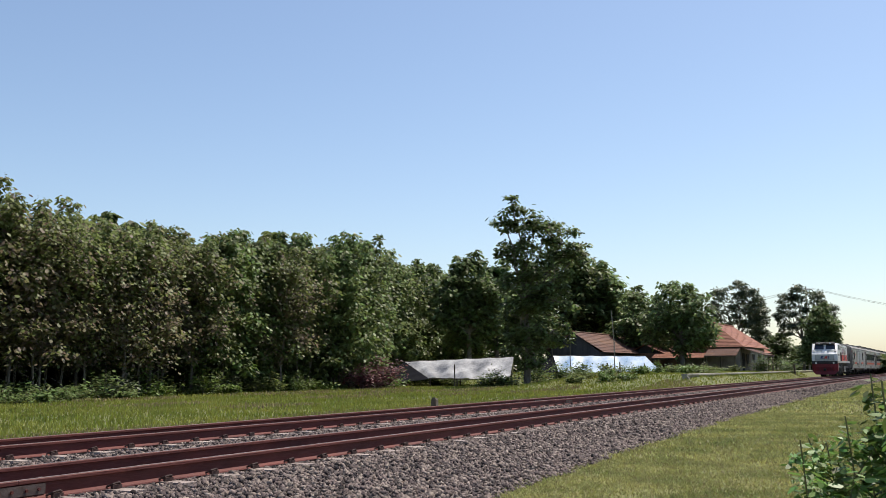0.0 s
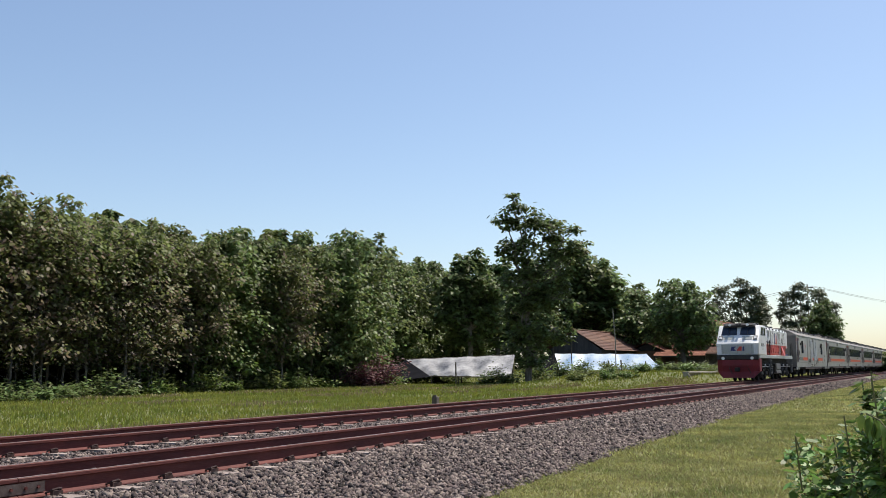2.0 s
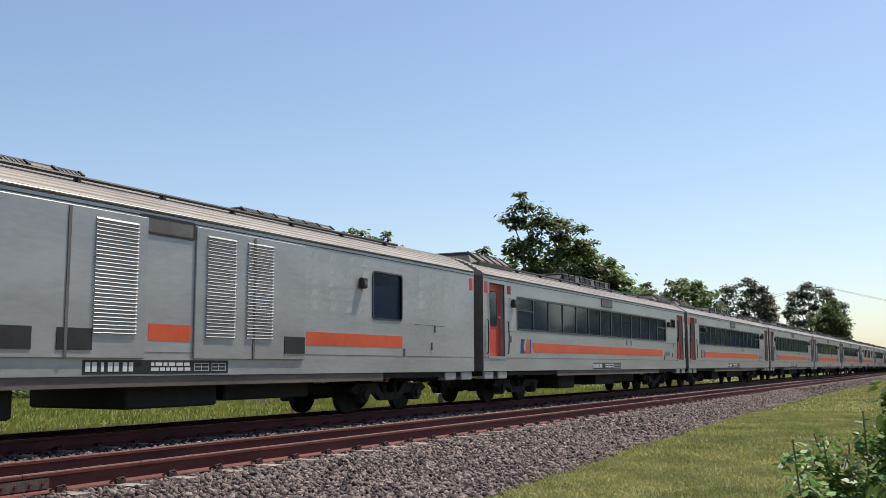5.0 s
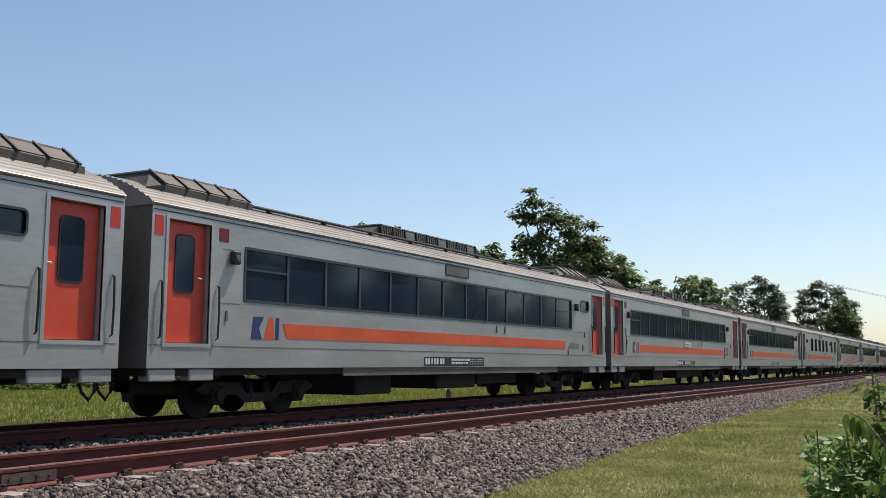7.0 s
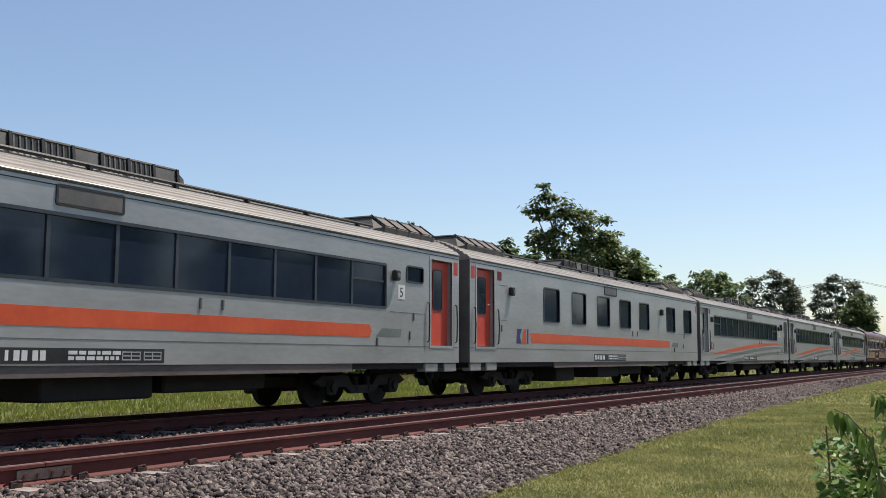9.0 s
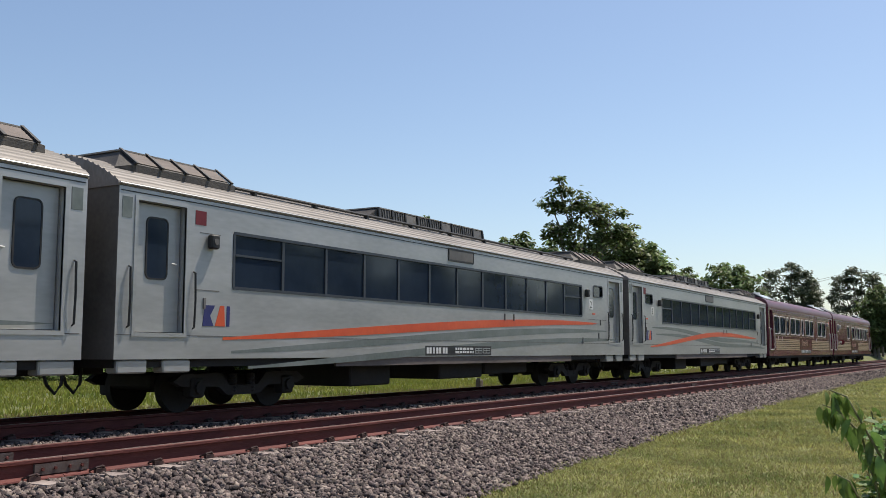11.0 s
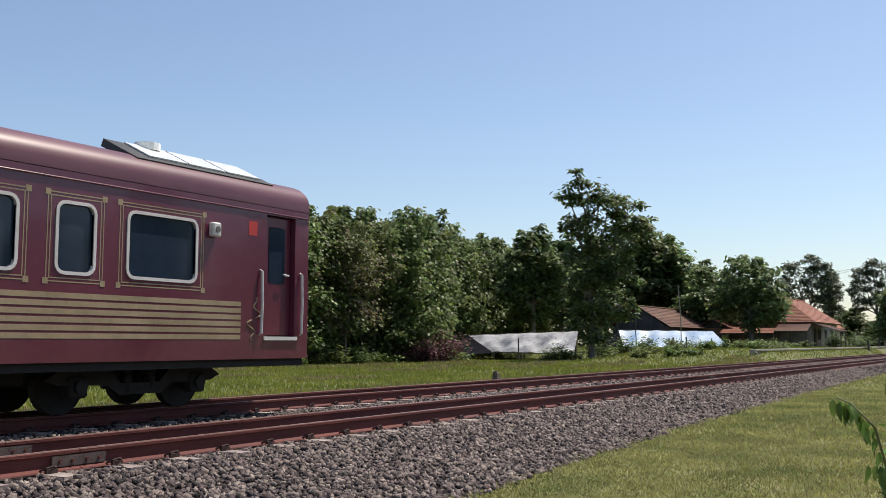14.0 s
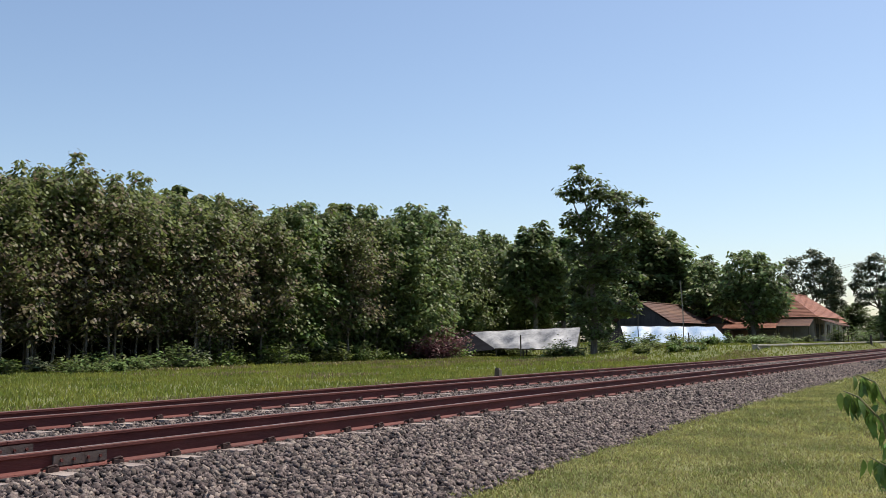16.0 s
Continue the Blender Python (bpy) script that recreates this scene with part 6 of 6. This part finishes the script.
    tank = part("fuel_tank", Geo().loft([[(x, yy, z) for yy, z in ((-1.22, 1.10), (-1.25, 0.62), (-1.1, 0.40), (1.1, 0.40), (1.25, 0.62), (1.22, 1.10))] for x in (6.6, 8.75)]), GRIME_SHADE, ob, "grey fuel tank")
    part("tank_panel", Geo().box(6.75, 8.6, -1.30, -1.255, 0.72, 1.12, 0.01), WORN_GREY, tank, "pale tank cover")
    part("tank_panel", Geo().box(6.6, 8.5, -1.32, -1.26, 0.46, 0.66, 0.01), WORN_GREY, tank, "pale tank cover")
    for x in (4.3, 13.7):
        for s in (0, 0.55):
            part("step_stringer", Geo().box(x + s, x + s + 0.05, -S, -S + 0.06, 0.45, 1.46), WORN_GREY, ob)
        for i in range(4):
            part("step", Geo().box(x + 0.05, x + 0.55, -S - 0.02, -S + 0.16, 0.50 + i * 0.27, 0.53 + i * 0.27), WORN_GREY, ob)
    for cx in (3.5, 11.2):
        bogie(ob, cx, 3.4, 0.457, 3, GRIME_SHADE, 0.98)
        part("motor_block", Geo().box(cx - 2.2, cx + 2.2, -0.48, 0.48, 0.30, 1.04, 0.05), BLACK, ob, "black traction motors")
        for k in (-1.7, 0.0, 1.7):
            guard = [(-0.42, 0.98), (0.42, 0.98), (0.30, 0.60), (0.26, 0.24), (0.12, 0.20), (0.10, 0.34), (-0.10, 0.34), (-0.12, 0.20), (-0.26, 0.24), (-0.30, 0.60)]
            part("horn_guide", Geo().loft([[(cx + k + p, -1.10, z) for p, z in guard], [(cx + k + p, -1.02, z) for p, z in guard]]), GRIME_SHADE, ob, "heavy cast axle guide")
            part("axle_cap", Geo().tube([(cx + k, -1.10, 0.46), (cx + k, -1.16, 0.46), (cx + k, -1.19, 0.46)], 0.14, 12, [1, 1, 0.7]), GRIME_SHADE, ob, "", True)
        for k in (-0.85, 0.85):
            part("equaliser", Geo().loft([[(cx + k + p, -1.15, z) for p, z in ((-0.5, 0.78), (0.5, 0.78), (0.38, 0.62), (-0.38, 0.62))], [(cx + k + p, -1.05, z) for p, z in ((-0.5, 0.78), (0.5, 0.78), (0.38, 0.62), (-0.38, 0.62))]]), UNDER_STEEL, ob)
            for q in (-0.12, 0.12):
                part("coil_spring", Geo().tube([(cx + k + q, -1.14, 0.79 + n2 * 0.022) for n2 in range(12)], 0.07, 8, [1 if n2 % 2 else 0.75 for n2 in range(12)]), GRIME_SHADE, ob)
            part("brake_shoe", Geo().box(cx + k - 0.12, cx + k + 0.02, -1.0, -0.92, 0.25, 0.6, 0.02), MESH_BROWN, ob)
        part("brake_pipe", Geo().tube([(cx - 2.3, -1.2, 0.92), (cx - 0.9, -1.2, 0.90), (cx + 0.9, -1.2, 0.92), (cx + 2.3, -1.2, 0.90)], 0.028, 6), WORN_GREY, ob)
        for x in (-1.0, 0.75):
            part("brake_cylinder", Geo().tube([(cx + x, -1.16, 1.0), (cx + x + 0.2, -1.16, 1.0), (cx + x + 0.42, -1.16, 1.0)], 0.10, 10, [0.8, 1, 1]), WORN_GREY, ob, "", True)
        for x in (-1.9, -0.2, 1.6):
            part("sand_pipe", Geo().tube([(cx + x, -1.1, 1.2), (cx + x + 0.1, -1.15, 0.8), (cx + x - 0.05, -1.12, 0.4)], 0.03, 6), GRIME_SHADE, ob)
    VEHICLES.append((ob, -77.95))
    return ob


locomotive()
silver_coach(-3, "generator")
for k in (-2, -1, 0, 1, 2):
    silver_coach(k, "orange", {2: "5", -1: "3"}.get(k, ""))
silver_coach(3, "dining")
for k, digit in ((4, "1"), (5, "2"), (6, "3")):
    silver_coach(k, "wave", digit)
maroon_coach(7, [(1.63, 2.98), (3.16, 4.46), (4.95, 5.53), (6.05, 7.28), (7.5, 8.73), (9.33, 9.87), (10.5, 11.75), (11.95, 13.15), (14.8, 16.1), (16.4, 17.7)], [])
maroon_coach(8, [(6.70, 7.92), (9.25, 10.45), (11.1, 11.62), (12.2, 13.45), (13.72, 14.98), (15.6, 16.15), (16.75, 18.0)], [(1.95, 2.62)])

TRAIN_PATH = [(0.0, 190.9), (1.5, 154.1), (3.0, 116.3), (3.5, 103.4), (4.0, 90.3), (7.0, 10.2), (7.5, -3.05), (8.0, -16.3), (8.5, -29.24), (9.0, -42.8), (11.5, -108.8), (12.0, -122.18), (12.5, -135.46), (13.0, -148.9), (13.5, -161.6), (14.0, -174.9), (16.0, -228.2)]

# ---- the bush beside the camera ----
BUSH_LEAF = material("bush_leaf", (0.085, 0.16, 0.035), (0.18, 0.26, 0.07), 6, 0.5, per_object=0.3, per_island=0.5, through_light=0.35, spec=0.4)
BUSH_STEM = material("bush_stem", (0.09, 0.10, 0.04), (0.16, 0.15, 0.07), 9, 0.7)


def broad_leaf(length, width, curl, name="leaf"):
    g = Geo()
    rows = [(0.0, 0.02), (0.18, 0.75), (0.42, 1.0), (0.7, 0.66), (1.0, 0.02)]
    v, f = [], []
    for s, w in rows:
        x, z = s * length, -curl * length * s * s
        v += [(x, -w * width / 2, z + 0.12 * width * w), (x, 0, z), (x, w * width / 2, z + 0.12 * width * w)]
    for i in range(4):
        a = i * 3
        f += [(a, a + 3, a + 4, a + 1), (a + 1, a + 4, a + 5, a + 2)]
    me = g.add(v, f).mesh(name, True)
    me.materials.append(BUSH_LEAF)
    return me


SPRIG_LEAVES = [broad_leaf(0.105, 0.043, 0.5), broad_leaf(0.09, 0.038, 0.4), broad_leaf(0.066, 0.03, 0.3)]


def small_leaf_cloud(points, r):
    """Small folded leaves with a pointed outline, six vertices each."""
    n = len(points)
    v, f = leaf_cloud(points, 0.046, r, 0.25, 0.52, None, 0.9)
    return fast_mesh("foliage", v, f, BUSH_LEAF)


bush = thing("leafy_bush", "dense small-leaved green bush growing on the lawn", "bush", at=(4.1, 0.16, -0.53))
BRANCHES = []
br = np.random.RandomState(8)
for i in range(30):
    s = i / 29
    dy = 0.47 - 0.77 * s + br.uniform(-0.03, 0.03)
    dx = br.uniform(-0.28, 0.28)
    h = float((1.20 + 0.26 * smooth_step(0.0, 0.5, s)) * br.uniform(0.74, 1.05))
    stem = Geo()
    pts = [np.array(p) for p in limb(stem, (dx * 0.3, dy * 0.45, -0.05), (dx, dy, h), 0.009, 0.003, br, 0.14, 7, 5)]
    cloud = []
    for j in range(9):
        q = 0.3 + 0.7 * j / 9
        k = min(6, int(q * 7))
        p = pts[k] + (pts[k + 1] - pts[k]) * (q * 7 - k)
        tip = p + np.array([br.uniform(-0.13, 0.13), br.uniform(-0.10, 0.10), br.uniform(0.02, 0.14)])
        limb(stem, p, tip, 0.004, 0.0015, br, 0.1, 3, 4)
        w = br.uniform(0.1, 1.0, 46)[:, None]
        cloud.append(p + (tip - p) * w + br.uniform(-0.05, 0.05, (46, 3)))
    b = part("branch", stem, BUSH_STEM, bush, "", True)
    part("foliage", small_leaf_cloud(np.concatenate(cloud), br), None, b)
    BRANCHES.append((b, br.uniform(0, 6.28), br.uniform(0.8, 1.6)))

sprig = thing("drooping_sapling", "young sapling with large drooping green leaves", "sapling", at=(3.75, 0.31, -0.53))
for i, (path, leaves) in enumerate((([(0, 0.0, -0.05), (0.02, 0.02, 0.5), (0.0, 0.04, 0.95), (-0.02, 0.08, 1.17), (-0.03, 0.15, 1.25), (-0.03, 0.20, 1.27)], 30),
                                    ([(0, -0.02, -0.05), (0.03, -0.02, 0.5), (0.02, 0.02, 0.85), (0.0, 0.08, 1.02), (0.0, 0.13, 1.05)], 28),
                                    ([(0, 0.0, -0.05), (-0.03, 0.05, 0.4), (-0.02, 0.10, 0.72), (-0.02, 0.17, 0.84)], 26),
                                    ([(0, 0.02, -0.05), (0.02, -0.06, 0.6), (0.0, -0.04, 1.1), (0.0, 0.04, 1.30), (0.0, 0.10, 1.33)], 34),
                                    ([(0, 0.0, -0.05), (0.03, -0.10, 0.5), (0.05, -0.10, 0.9), (0.04, -0.04, 1.08), (0.04, 0.05, 1.12)], 30))):
    path = [(x, y, z * 1.05) for x, y, z in path]
    b = part("branch", Geo().tube(path, 0.008, 5, [1 - 0.75 * k / (len(path) - 1) for k in range(len(path))]), BUSH_STEM, sprig, "", True)
    for j in range(leaves):
        q = (0.35 + 0.65 * (j + 0.5) / leaves) * (len(path) - 1)
        k = min(len(path) - 2, int(q))
        p = Vector(path[k]).lerp(Vector(path[k + 1]), q - k)
        leaf = part("leaf", SPRIG_LEAVES[br.randint(3)], None, b)
        leaf.matrix_basis = Matrix.Translation(p + Vector((br.uniform(-0.03, 0.03), br.uniform(-0.025, 0.025), -0.005))) @ pose(0, 0, 0, br.uniform(-60, 60), br.uniform(40, 95), br.uniform(0, 360)) @ Matrix.Scale(br.uniform(0.55, 0.9), 4)
    BRANCHES.append((b, br.uniform(0, 6.28), br.uniform(0.8, 1.4)))


# ---- what moves ----
def motions():
    for ob, offset in VEHICLES:
        walk(ob, [(t, pose(x + offset, TRAIN_Y, 0)) for t, x in TRAIN_PATH])
    leans = [(0.0, 0.0), (2.0, 0.8), (4.2, 2.0), (6.3, 1.0), (7.5, 2.5), (9.2, 5.0), (11.3, 9.5), (13.0, 11.0), (16.0, 12.0)]
    walk(bush, [(t, pose(4.1, 0.16, -0.53, a, 0, 0)) for t, a in leans])
    walk(sprig, [(t, pose(3.75, 0.31, -0.53, a, 0, 0)) for t, a in ((0.0, 9.0), (4.2, 9.0), (6.3, 6.5), (7.5, 5.0), (9.2, 1.0), (11.3, -4.4), (12.5, -4.4), (13.0, -2.0), (13.5, -0.8), (15.0, -1.5), (15.5, -2.1), (16.0, -2.1))])
    for b, phase, rate in BRANCHES:
        walk(b, [(t, pose(0, 0, 0, 1.6 * math.sin(rate * t + phase), 1.3 * math.cos(0.8 * rate * t + phase), 0)) for t in np.arange(0, 16.01, 1.0)])


motions()
